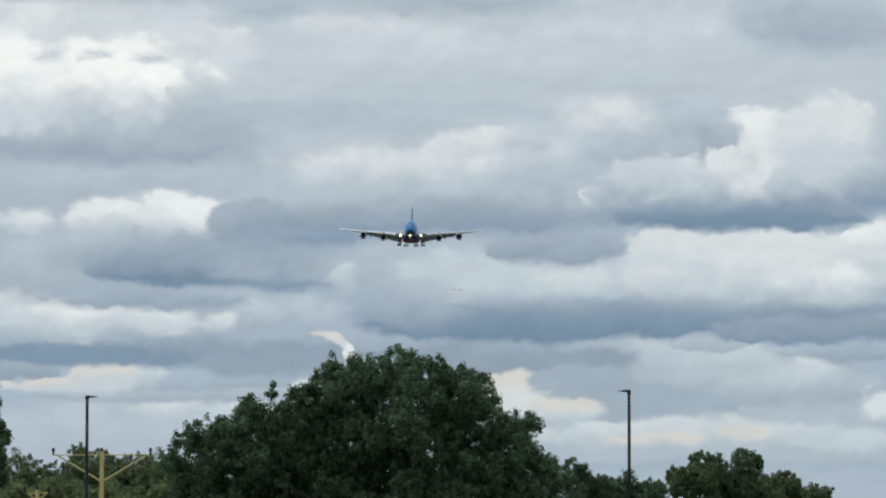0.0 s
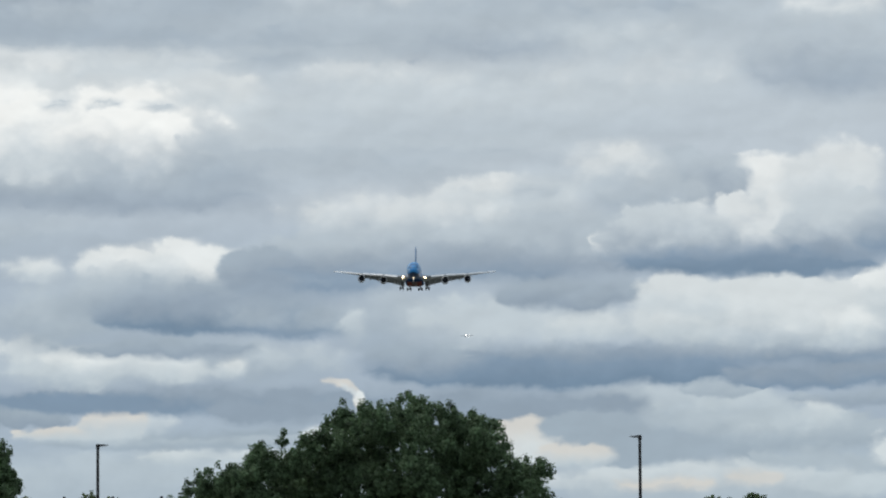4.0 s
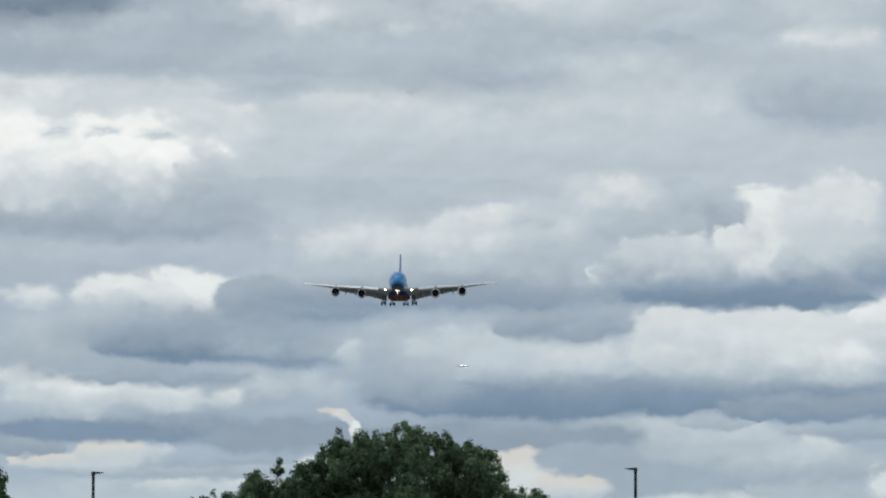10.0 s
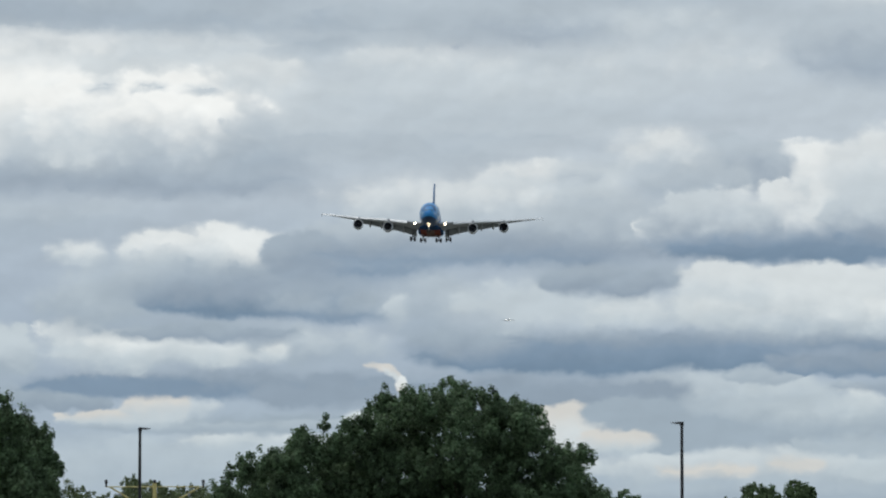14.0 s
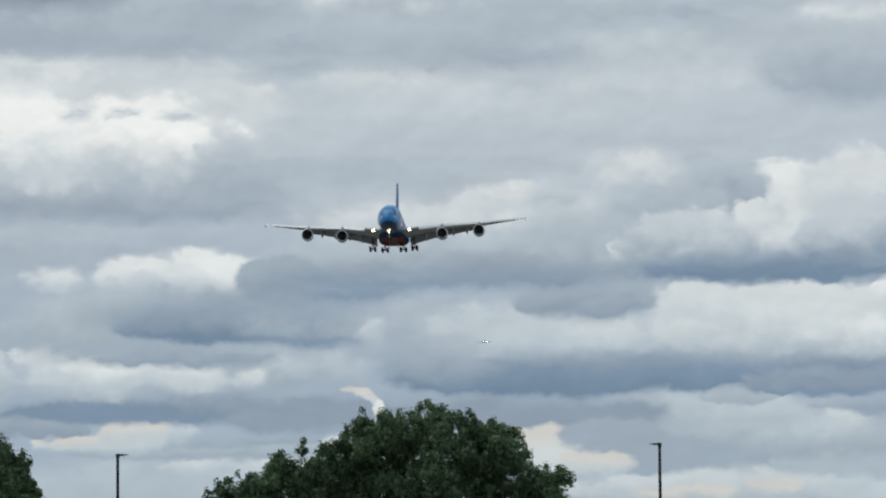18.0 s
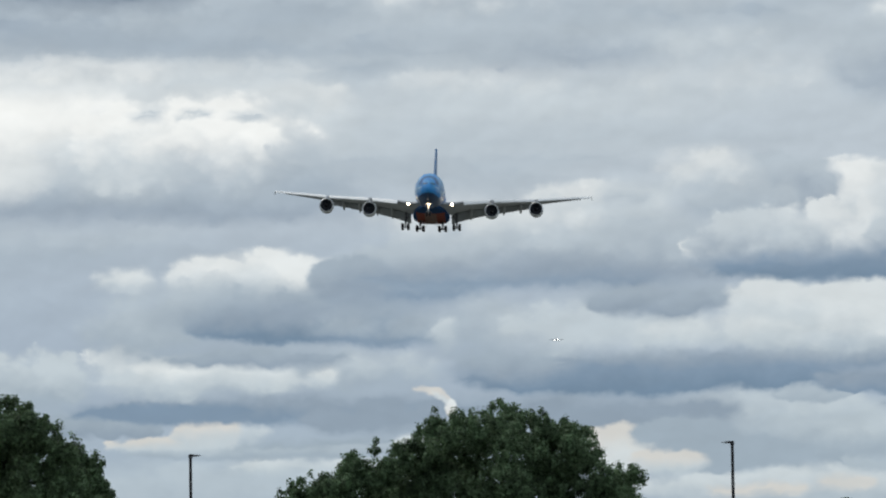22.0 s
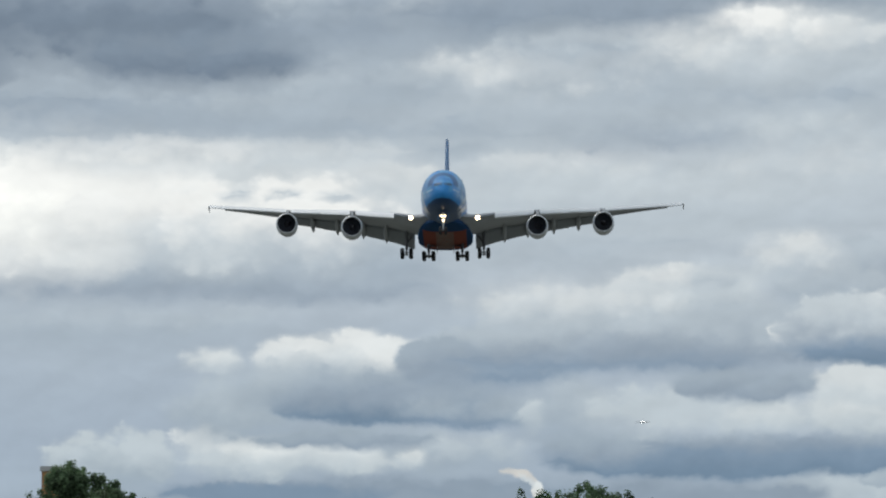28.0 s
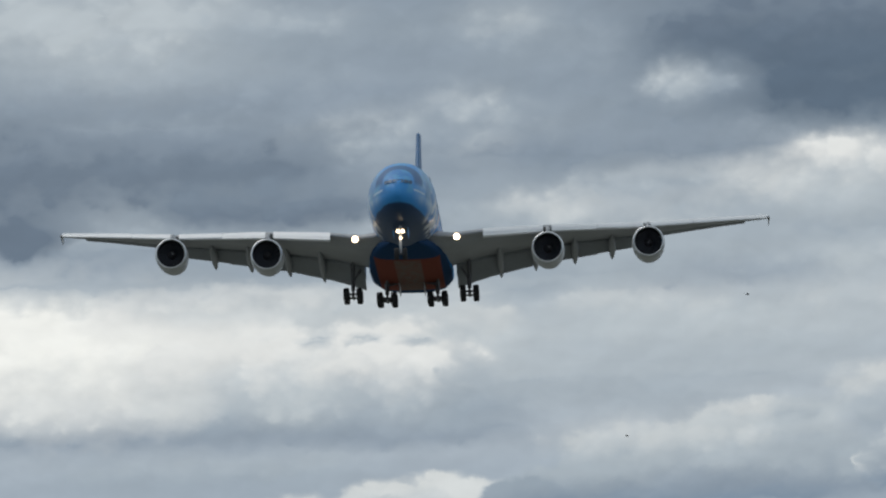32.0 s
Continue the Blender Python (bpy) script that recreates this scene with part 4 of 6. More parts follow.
def bm_mesh(bm, name, mat):
    bmesh.ops.recalc_face_normals(bm, faces=bm.faces)
    me = bpy.data.meshes.new(name)
    bm.to_mesh(me)
    bm.free()
    me.materials.append(mat)
    me.polygons.foreach_set("use_smooth", [True] * len(me.polygons))
    return me


def fan_blade():
    bm = bmesh.new()
    rows = []
    for r, turn, wide in ((0.42, 0.10, 0.10), (0.9, 0.16, 0.14), (1.42, 0.24, 0.15)):
        rows.append([bm.verts.new((r * math.cos(turn + w * wide), 1.25 + w * 0.16 + d, r * math.sin(turn + w * wide))) for w, d in ((-1, 0), (1, 0), (1, 0.02), (-1, 0.02))])
    for p, q in zip(rows, rows[1:]):
        for i in range(4):
            bm.faces.new((p[i], p[(i + 1) % 4], q[(i + 1) % 4], q[i]))
    return bm_mesh(bm, "fan_blade", BLADE)


def engine(parent, x, station, z, toe):
    """One nacelle with fan, spinner, exhaust and pylon; y from the inlet."""
    hub = part("engine", bm_mesh(revolve([(0.12, 1.66), (0.35, 1.73), (0.9, 1.76), (1.8, 1.77), (3.0, 1.73), (4.2, 1.62), (5.2, 1.48), (5.2, 1.42), (4.6, 1.40), (1.4, 1.47)], 40, cap=False), "nacelle", NACELLE), NACELLE, parent, "white engine nacelle")
    hub.location, hub.rotation_euler = (x, station - NOSE, z), (radians(-1.0), 0, toe)
    part("inlet_lip", revolve([(0.13, 1.67), (0.04, 1.62), (0.0, 1.56), (0.04, 1.50), (0.2, 1.46), (0.2, 1.60)], 40, cap=False), LIP, hub, "bare metal inlet lip")
    part("inlet_duct", loft([[(r * math.cos(2 * math.pi * i / 40), s, r * math.sin(2 * math.pi * i / 40)) for i in range(40)] for s, r in ((0.18, 1.458), (0.6, 1.43), (1.55, 1.455))], cap=False), INLET, hub, "dark inlet duct")
    for k in range(24):
        blade = part("fan_blade", FAN_BLADE, BLADE, hub)
        blade.rotation_euler = (0, 2 * math.pi * k / 24, 0)
    part("fan_backing", revolve([(1.5, 0.05), (1.5, 1.44), (1.56, 1.44), (1.56, 0.05)], 32), INLET, hub)
    part("spinner", revolve([(0.72, 0.02), (0.8, 0.15), (1.0, 0.32), (1.3, 0.46), (1.4, 0.46)], 24), SPINNER, hub, "black spinner cone")
    rings = []
    for k in range(12):
        a0, r, y = 0.25 * k, 0.10 + 0.024 * k, 0.73 + 0.042 * k
        rings.append([((r + dr) * math.cos(a0), y + dy, (r + dr) * math.sin(a0)) for dr, dy in ((-0.035, -0.02), (0.035, -0.02), (0.035, 0.02), (-0.035, 0.02))])
    part("spinner_mark", loft(rings), SWIRL, hub, "white spiral mark")
    part("exhaust_cone", revolve([(4.4, 1.15), (5.6, 1.0), (6.6, 0.72), (6.6, 0.45), (7.4, 0.08)], 28), HOT, hub, "dark metal exhaust cone")
    # pylon up to the wing
    le, te, zl, zt, thick = linear_wing(abs(x))
    back, up = le - station, zl - z
    rings = []
    for s, lo, hi, w in ((1.2, 1.75, 1.98, 0.10), (2.4, 1.5, up * 0.75 + 0.45, 0.26), (back * 0.75 + 0.6, 1.2, up - 0.02, 0.30), (back + 2.0, 1.3, up - 0.1, 0.30), (back + 5.5, up - 0.8, up - 0.3, 0.12)):
        hi = max(hi, lo + 0.1)
        rings.append([(-w, s, lo), (w, s, lo), (w * 0.7, s, hi), (-w * 0.7, s, hi)])
    part("pylon", loft(rings), WING_GREY, hub, "grey engine pylon", smooth=False)
    return hub


def gear(parent, name, x, station, z_top, z_axle, axles, wheel_r, gap, lean):
    """A main leg: strut, braces, bogie beam and pairs of wheels."""
    leg = part(name, bm_mesh(tube((0, 0, 0), (0, 0, z_axle + 0.55 - z_top), 0.28, 0.22, 14), "strut", STRUT), STRUT, parent, "grey landing gear leg with wheels down")
    leg.location = (x, station - NOSE, z_top)
    low = z_axle - z_top
    part("piston", tube((0, 0, low + 0.9), (0, 0, low), 0.14, 0.14, 12), LIP, leg, "bright oleo piston")
    inward = -1 if x > 0 else 1
    part("side_brace", tube((0.05 * inward, 0, low + 1.6), (1.5 * inward, 0.2, -0.1), 0.13, 0.13, 8), STRUT, leg)
    part("drag_brace", tube((0, 0, low + 1.5), (0.1, -1.9, -0.1), 0.13, 0.13, 8), STRUT, leg)
    part("torque_link", slab(-0.07, 0.07, -0.45, -0.2, low + 0.25, low + 0.95, 0.02), STRUT, leg)
    span = (axles - 1) * 1.7
    part("bogie_beam", tube((0, -span / 2 - 0.2, low - 0.02 + lean * span / 2), (0, span / 2 + 0.2, low - 0.02 - lean * span / 2), 0.17, 0.17, 12), STRUT, leg)
    for k in range(axles):
        y = -span / 2 + 1.7 * k
        za = low - lean * y
        axle = part("axle", tube((-gap / 2, y, za), (gap / 2, y, za), 0.11, 0.11, 10), STRUT, leg)
        for s in (-1, 1):
            w = part("wheel", MAIN_TYRE, RUBBER, leg, "black tyre")
            w.location = (s * gap / 2, y, za)
            part("rim", MAIN_RIM, RIM, w, "grey rim")
    return leg


def airliner():
    jet = thing("airliner", "large four-engined double-deck airliner in blue livery, gear and flaps down", "airliner")
    # body
    stations = [0.0, 0.12, 0.35, 0.7, 1.2, 1.8, 2.5, 3.3, 4.2, 5.2, 6.4, 7.8, 9.4, 11.0, 12.0, 16, 20, 25, 30, 35, 40, 44, 46, 49, 52, 55, 58, 61, 64, 66.5, 68.5, 70.0, 70.4]
    rings = [fuselage_ring(max(s, 0.02)) for s in stations]
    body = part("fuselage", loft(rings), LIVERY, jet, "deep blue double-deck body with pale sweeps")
    # belly fairing: broad, flat and low between the wings
    rings = []
    for s, half, keel, top in ((15.5, 1.6, -4.10, -3.7), (18.0, 2.7, -4.35, -3.2), (21.0, 3.55, -4.70, -2.8), (25.0, 4.1, -4.85, -2.3), (34.0, 4.55, -4.9, -1.9), (40.0, 4.5, -4.85, -2.1), (44.5, 3.7, -4.6, -2.8), (48.0, 2.2, -4.2, -3.4)):
        mid = (keel + top) / 2
        ring = []
        for i in range(32):
            a = 2 * math.pi * i / 32
            c, d = math.cos(a), math.sin(a)
            ring.append((half * math.copysign(abs(d) ** 0.55, d), s - NOSE, mid + (top - mid) * math.copysign(abs(c) ** 0.6, c)))
        rings.append(ring)
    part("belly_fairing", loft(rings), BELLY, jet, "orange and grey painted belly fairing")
    # cockpit windows, 15 cm ahead of the skin to show in the camera's view
    for k in range(6):
        a0, a1 = -62 + 21 * k + 1.2, -62 + 21 * (k + 1) - 1.2
        quad = []
        for aa, zz in ((a0, -0.32), (a1, -0.32), (a1, 0.08), (a0, 0.08)):
            best = None
            for q in range(120):
                s = 0.7 + 0.05 * q
                ring = fuselage_ring(s, 4)
                crown, half = ring[0][2], ring[1][0]
                mid, keel = ring[1][2], ring[2][2]
                f = (zz - mid) / max(crown - mid, 1e-3)
                if f >= 1:
                    continue
                wide = half * math.sqrt(1 - f * f) ** 0.94
                x = 1.6 * math.sin(radians(aa))
                if wide >= abs(x):
                    best = (x * 1.006, s - NOSE - 0.15, zz)
                    break
            quad.append(best)
        bm = bmesh.new()
        vs = [bm.verts.new(p) for p in quad] + [bm.verts.new((p[0] * 0.97, p[1] + 0.2, p[2])) for p in quad]
        for f in ((0, 1, 2, 3), (4, 7, 6, 5), (0, 4, 5, 1), (1, 5, 6, 2), (2, 6, 7, 3), (3, 7, 4, 0)):
            bm.faces.new([vs[i] for i in f])
        part("cockpit_window", bm, GLASS, jet, "dark cockpit window", smooth=False)
    # cabin windows in two rows a side
    pane = mesh_of("cabin_window", [(0, -0.13, -0.19), (0, 0.13, -0.19), (0, 0.17, 0), (0, 0.13, 0.19), (0, -0.13, 0.19), (0, -0.17, 0),
                                    (-0.03, -0.13, -0.19), (-0.03, 0.13, -0.19), (-0.03, 0.17, 0), (-0.03, 0.13, 0.19), (-0.03, -0.13, 0.19), (-0.03, -0.17, 0)],
                   [(0, 1, 2, 3, 4, 5)] + [(i, i + 6, (i + 1) % 6 + 6, (i + 1) % 6) for i in range(6)], GLASS, smooth=False)
    for side in (-1, 1):
        for z, tilt in ((-0.35, 0.0), (2.25, 0.42)):
            f = (z + 0.6) / 4.8 if z > -0.6 else 0
            x = 3.57 * (1 - f * f) ** 0.47 + 0.012
            for k in range(34):
                w = part("cabin_window", pane, GLASS, jet)
                w.location = (side * x, 13.0 + 1.27 * k - NOSE, z)
                w.rotation_euler = (0, -tilt if side > 0 else tilt, 0) if side > 0 else (0, tilt, math.pi)
    # wings
    for side in (-1, 1):
        xs = [2.4, 3.6, 5.0, 6.5, 8.0, 11, 14.9, 18.5, 22, 25.7, 29, 33, 36.5, 39.4]
        wing = part("wing", loft([foil_ring(x, side, 0.0, 0.80 if x < 26.5 else 0.98) for x in xs]), WING_GREY, jet, "grey painted swept wing")
        for name, x0, x1 in (("slat", 8.1, 14.45), ("slat", 15.35, 20.25), ("slat", 20.28, 25.3), ("slat", 26.1, 30.85), ("slat", 30.88, 35.05), ("slat", 35.08, 39.2)):
            rings = []
            for k in range(5):
                x = x0 + (x1 - x0) * k / 4
                le, te = linear_wing(x)[:2]
                rings.append(foil_ring(x, side, 0.0, (0.92 + 0.004 * (39 - x)) / (te - le), 1.1, drop=0.22 + 0.008 * (39 - x), ahead=0.36, swing=-0.36))
            part(name, loft(rings), SLAT_WHITE, wing, "pale extended leading-edge slat")
        for x0, x1, lower, swing in ((5.0, 14.05, 0.20, 0.45), (14.05, 20.25, 0.18, 0.48), (20.25, 26.4, 0.16, 0.45)):
            rings = [foil_ring(x0 + (x1 - x0) * k / 5, side, 0.74, 1.0, 1.0, drop=lower, ahead=-0.5, swing=swing) for k in range(6)]
            part("flap", loft(rings), FLAP_GREY, wing, "grey trailing-edge flap, lowered")
        rings = [foil_ring(x, side, 0.78, 1.0, 1.0, drop=0.02, ahead=-0.12, swing=0.16) for x in (26.7, 30, 34, 36.8)]
        part("aileron", loft(rings), FLAP_GREY, wing)
        # flap track fairings
        for x in (9.7, 13.5, 17.8, 21.9):
            le, te, zl, zt, thick = linear_wing(x)
            chord = te - le
            rings = []
            for f, r, dz in ((0.42, 0.05, 0.40), (0.52, 0.30, 0.58), (0.68, 0.46, 0.80), (0.84, 0.50, 1.0), (1.0, 0.44, 1.30), (1.10, 0.28, 1.60), (1.18, 0.04, 1.9)):
                cz = zl + (zt - zl) * min(f, 1.0) - dz
                rings.append([(side * x + r * 0.8 * math.cos(2 * math.pi * i / 14), le + chord * f - NOSE, cz + r * 1.25 * math.sin(2 * math.pi * i / 14)) for i in range(14)])
            part("flap_fairing", loft(rings), WING_GREY, wing, "pointed flap track fairing")
        # wingtip fence, up and down
        rings = []
        for dz, y0, y1 in ((-0.5, 48.2, 49.2), (-0.25, 46.8, 49.4), (0.0, 46.0, 49.6), (0.3, 46.9, 49.8), (0.65, 48.6, 49.9)):
            w = 0.06 - 0.04 * abs(dz)
            rings.append([(side * (39.5 + 0.05 * dz) + sx * w, y - NOSE, 3.0 + dz) for sx, y in ((-1, y0 + 0.3), (0, y0), (1, y0 + 0.3), (1, y1 - 0.4), (0, y1), (-1, y1 - 0.4))])
        part("wingtip_fence", loft(rings), NACELLE, wing, "small white wingtip fence")
        # landing light in the wing root
        le, te, zl, zt, thick = linear_wing(5.35)
        lamp = revolve([(-0.05, 0.05), (-0.04, 0.30), (0.12, 0.31), (0.2, 0.05)], 18)
        bmesh.ops.transform(lamp, matrix=Matrix.Translation((side * 5.35, le - NOSE - 0.10, zl - 0.06)), verts=lamp.verts)
        light = part("landing_light", lamp, LANDING, wing, "lit landing light")
        # added hood, there to keep the lamp's light off body and wing
        added_hood = revolve([(-0.10, 0.36), (-0.10, 0.39), (0.5, 0.40), (0.5, 0.36)], 18, cap=False)
        bmesh.ops.transform(added_hood, matrix=Matrix.Translation((side * 5.35, le - NOSE - 0.10, zl - 0.06)), verts=added_hood.verts)
        part("added_hood", added_hood, WING_GREY, light)
        # tailplane
        rings = []
        for x, y0, y1, z, th in ((1.0, 57.5, 67.5, 2.1, 0.9), (6.0, 61.6, 68.9, 2.6, 0.65), (15.1, 68.4, 72.0, 3.5, 0.25)):
            rings.append([(side * x, y0 + (y1 - y0) * f - NOSE, z + th * h) for f, h in ((0, 0), (0.1, 0.35), (0.4, 0.5), (0.8, 0.2), (1, 0), (0.8, -0.2), (0.4, -0.5), (0.1, -0.35))])
        part("tailplane", loft(rings), WING_GREY, jet, "grey tailplane")
    # fin and rudder
    rings, rud = [], []
    for z, y0, y1, th in ((3.4, 50.5, 66.4, 1.15), (6.5, 55.6, 67.0, 1.0), (12.0, 60.6, 69.0, 0.75), (17.3, 65.1, 70.9, 0.52)):
        ch = y1 - y0
        rings.append([(th * h / 2, y0 + ch * f - NOSE, z) for f, h in ((0, 0), (0.06, 0.55), (0.25, 0.95), (0.5, 1.0), (0.7, 0.8), (0.7, -0.8), (0.5, -1.0), (0.25, -0.95), (0.06, -0.55))])
        rud.append([(th * h / 2, y0 + ch * f - NOSE, z) for f, h in ((0.71, 0.72), (1.0, 0.05), (1.0, -0.05), (0.71, -0.72))])
    part("fin", loft(rings), FIN_BLUE, jet, "slate blue tail fin")
    part("rudder", loft(rud), FIN_BLUE, jet)
    # engines
    for x, station, z in ((-25.7, 29.5, -2.12), (-14.9, 22.5, -3.65), (14.9, 22.5, -3.65), (25.7, 29.5, -2.12)):
        engine(jet, x, station, z, radians(1.0 if x < 0 else -1.0))
    # main gear
    for side in (-1, 1):
        gear(jet, "wing_gear", side * 6.3, 33.6, -2.6, -6.65, 2, 0.70, 1.42, 0.10)
        gear(jet, "body_gear", side * 2.75, 36.9, -4.6, -6.65, 3, 0.70, 1.55, -0.05)
        part("gear_door", slab(side * 5.0 - 0.05, side * 5.0 + 0.05, 0.0, 2.6, -4.55, -3.1, 0.02), WING_GREY, jet, "open grey gear door", smooth=False)
        part("gear_door", slab(side * 1.35 - 0.04, side * 1.35 + 0.04, 1.9, 6.2, -5.95, -5.1, 0.02), WING_GREY, jet, "open grey gear door", smooth=False)
    # nose gear with its lamps
    leg = part("nose_gear", bm_mesh(tube((0, 0, 0), (0, 0, -2.85), 0.16, 0.12, 12), "strut", NACELLE), NACELLE, jet, "white nose gear leg with lit lamps")
    leg.location = (0, 5.2 - NOSE, -4.0)
    part("drag_brace", tube((0, 0.05, -1.3), (0, 1.6, 0.1), 0.08, 0.08, 8), STRUT, leg)
    part("axle", tube((-0.52, 0, -2.9), (0.52, 0, -2.9), 0.09, 0.09, 10), STRUT, leg)
    for s in (-1, 1):
        w = part("wheel", NOSE_TYRE, RUBBER, leg, "black tyre")
        w.location = (s * 0.42, 0, -2.9)
        part("rim", NOSE_RIM, RIM, w, "grey rim")
        part("gear_door", slab(s * 0.75 - 0.03, s * 0.75 + 0.03, 0.2, 2.6, -0.95, -0.05, 0.02), LIVERY, leg, "open nose gear door", smooth=False)
    for x, z, r in ((-0.25, -0.60, 0.165), (0.25, -0.60, 0.165), (0.03, -1.30, 0.14)):
        lamp = revolve([(-0.06, 0.04), (-0.05, r), (0.14, r * 0.9), (0.2, 0.04)], 16)
        bmesh.ops.transform(lamp, matrix=Matrix.Translation((x, -0.28, z)), verts=lamp.verts)
        part("taxi_light", lamp, TAXI, leg, "lit nose gear lamp")
    # added plate: stops the lamps lighting the chin, stands for no real part
    part("added_lamp_shield", slab(-0.75, 0.75, -0.75, -0.05, -0.40, -0.36, 0.01), DARK_METAL, leg, smooth=False)
    part("lamp_bracket", slab(-0.5, 0.5, -0.14, -0.06, -0.74, -0.5, 0.03), DARK_METAL, leg, smooth=False)
    return jet


MAIN_TYRE = bm_mesh(wheel_mesh(0.71, 0.62, "tyre"), "tyre", RUBBER)
MAIN_RIM = bm_mesh(rim_mesh(0.71, 0.53), "rim", RIM)
NOSE_TYRE = bm_mesh(wheel_mesh(0.63, 0.45, "tyre"), "nose_tyre", RUBBER)
NOSE_RIM = bm_mesh(rim_mesh(0.63, 0.45), "nose_rim", RIM)
FAN_BLADE = fan_blade()
AIRLINER = airliner()


# ---- second jet on the same approach, shrunk and nearer to fit the camera's view ----
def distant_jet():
    jet = thing("distant_airliner", "small-scale white twin-engined airliner standing for a far-off one, landing lights on", "airliner")
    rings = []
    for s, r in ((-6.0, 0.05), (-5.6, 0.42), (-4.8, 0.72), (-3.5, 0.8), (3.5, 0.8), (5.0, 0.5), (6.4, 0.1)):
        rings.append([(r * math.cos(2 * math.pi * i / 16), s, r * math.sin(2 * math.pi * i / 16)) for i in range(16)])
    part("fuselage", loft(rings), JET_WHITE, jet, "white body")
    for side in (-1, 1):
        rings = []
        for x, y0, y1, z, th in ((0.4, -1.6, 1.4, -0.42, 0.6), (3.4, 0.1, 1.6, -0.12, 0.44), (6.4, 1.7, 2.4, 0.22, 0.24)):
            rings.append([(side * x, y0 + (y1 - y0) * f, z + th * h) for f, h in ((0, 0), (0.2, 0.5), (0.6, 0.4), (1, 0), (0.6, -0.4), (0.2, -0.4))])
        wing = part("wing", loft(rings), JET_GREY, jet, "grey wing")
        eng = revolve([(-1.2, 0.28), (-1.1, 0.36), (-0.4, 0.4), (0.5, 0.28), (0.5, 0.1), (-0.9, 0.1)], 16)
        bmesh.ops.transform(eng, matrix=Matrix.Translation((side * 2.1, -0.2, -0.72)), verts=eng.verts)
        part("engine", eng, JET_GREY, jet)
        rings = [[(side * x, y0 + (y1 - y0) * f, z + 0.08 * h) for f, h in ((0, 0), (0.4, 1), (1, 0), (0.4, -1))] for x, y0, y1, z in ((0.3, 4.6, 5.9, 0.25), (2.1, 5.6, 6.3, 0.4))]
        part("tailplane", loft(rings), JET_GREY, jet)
        # lamps oversized for a jet this small, to show from the camera
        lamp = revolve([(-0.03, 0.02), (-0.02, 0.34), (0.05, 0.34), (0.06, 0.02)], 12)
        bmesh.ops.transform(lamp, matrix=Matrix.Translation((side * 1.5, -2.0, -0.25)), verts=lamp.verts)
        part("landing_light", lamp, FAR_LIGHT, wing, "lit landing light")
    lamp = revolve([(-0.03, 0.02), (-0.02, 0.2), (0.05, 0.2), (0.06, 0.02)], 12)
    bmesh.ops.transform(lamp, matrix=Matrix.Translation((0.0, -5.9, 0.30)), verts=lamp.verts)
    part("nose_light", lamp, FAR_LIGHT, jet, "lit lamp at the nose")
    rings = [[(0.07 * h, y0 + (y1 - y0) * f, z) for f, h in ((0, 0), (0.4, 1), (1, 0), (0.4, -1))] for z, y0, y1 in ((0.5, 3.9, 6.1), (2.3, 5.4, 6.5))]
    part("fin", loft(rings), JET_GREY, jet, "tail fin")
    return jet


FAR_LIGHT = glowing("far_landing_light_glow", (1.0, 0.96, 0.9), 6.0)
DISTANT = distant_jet()


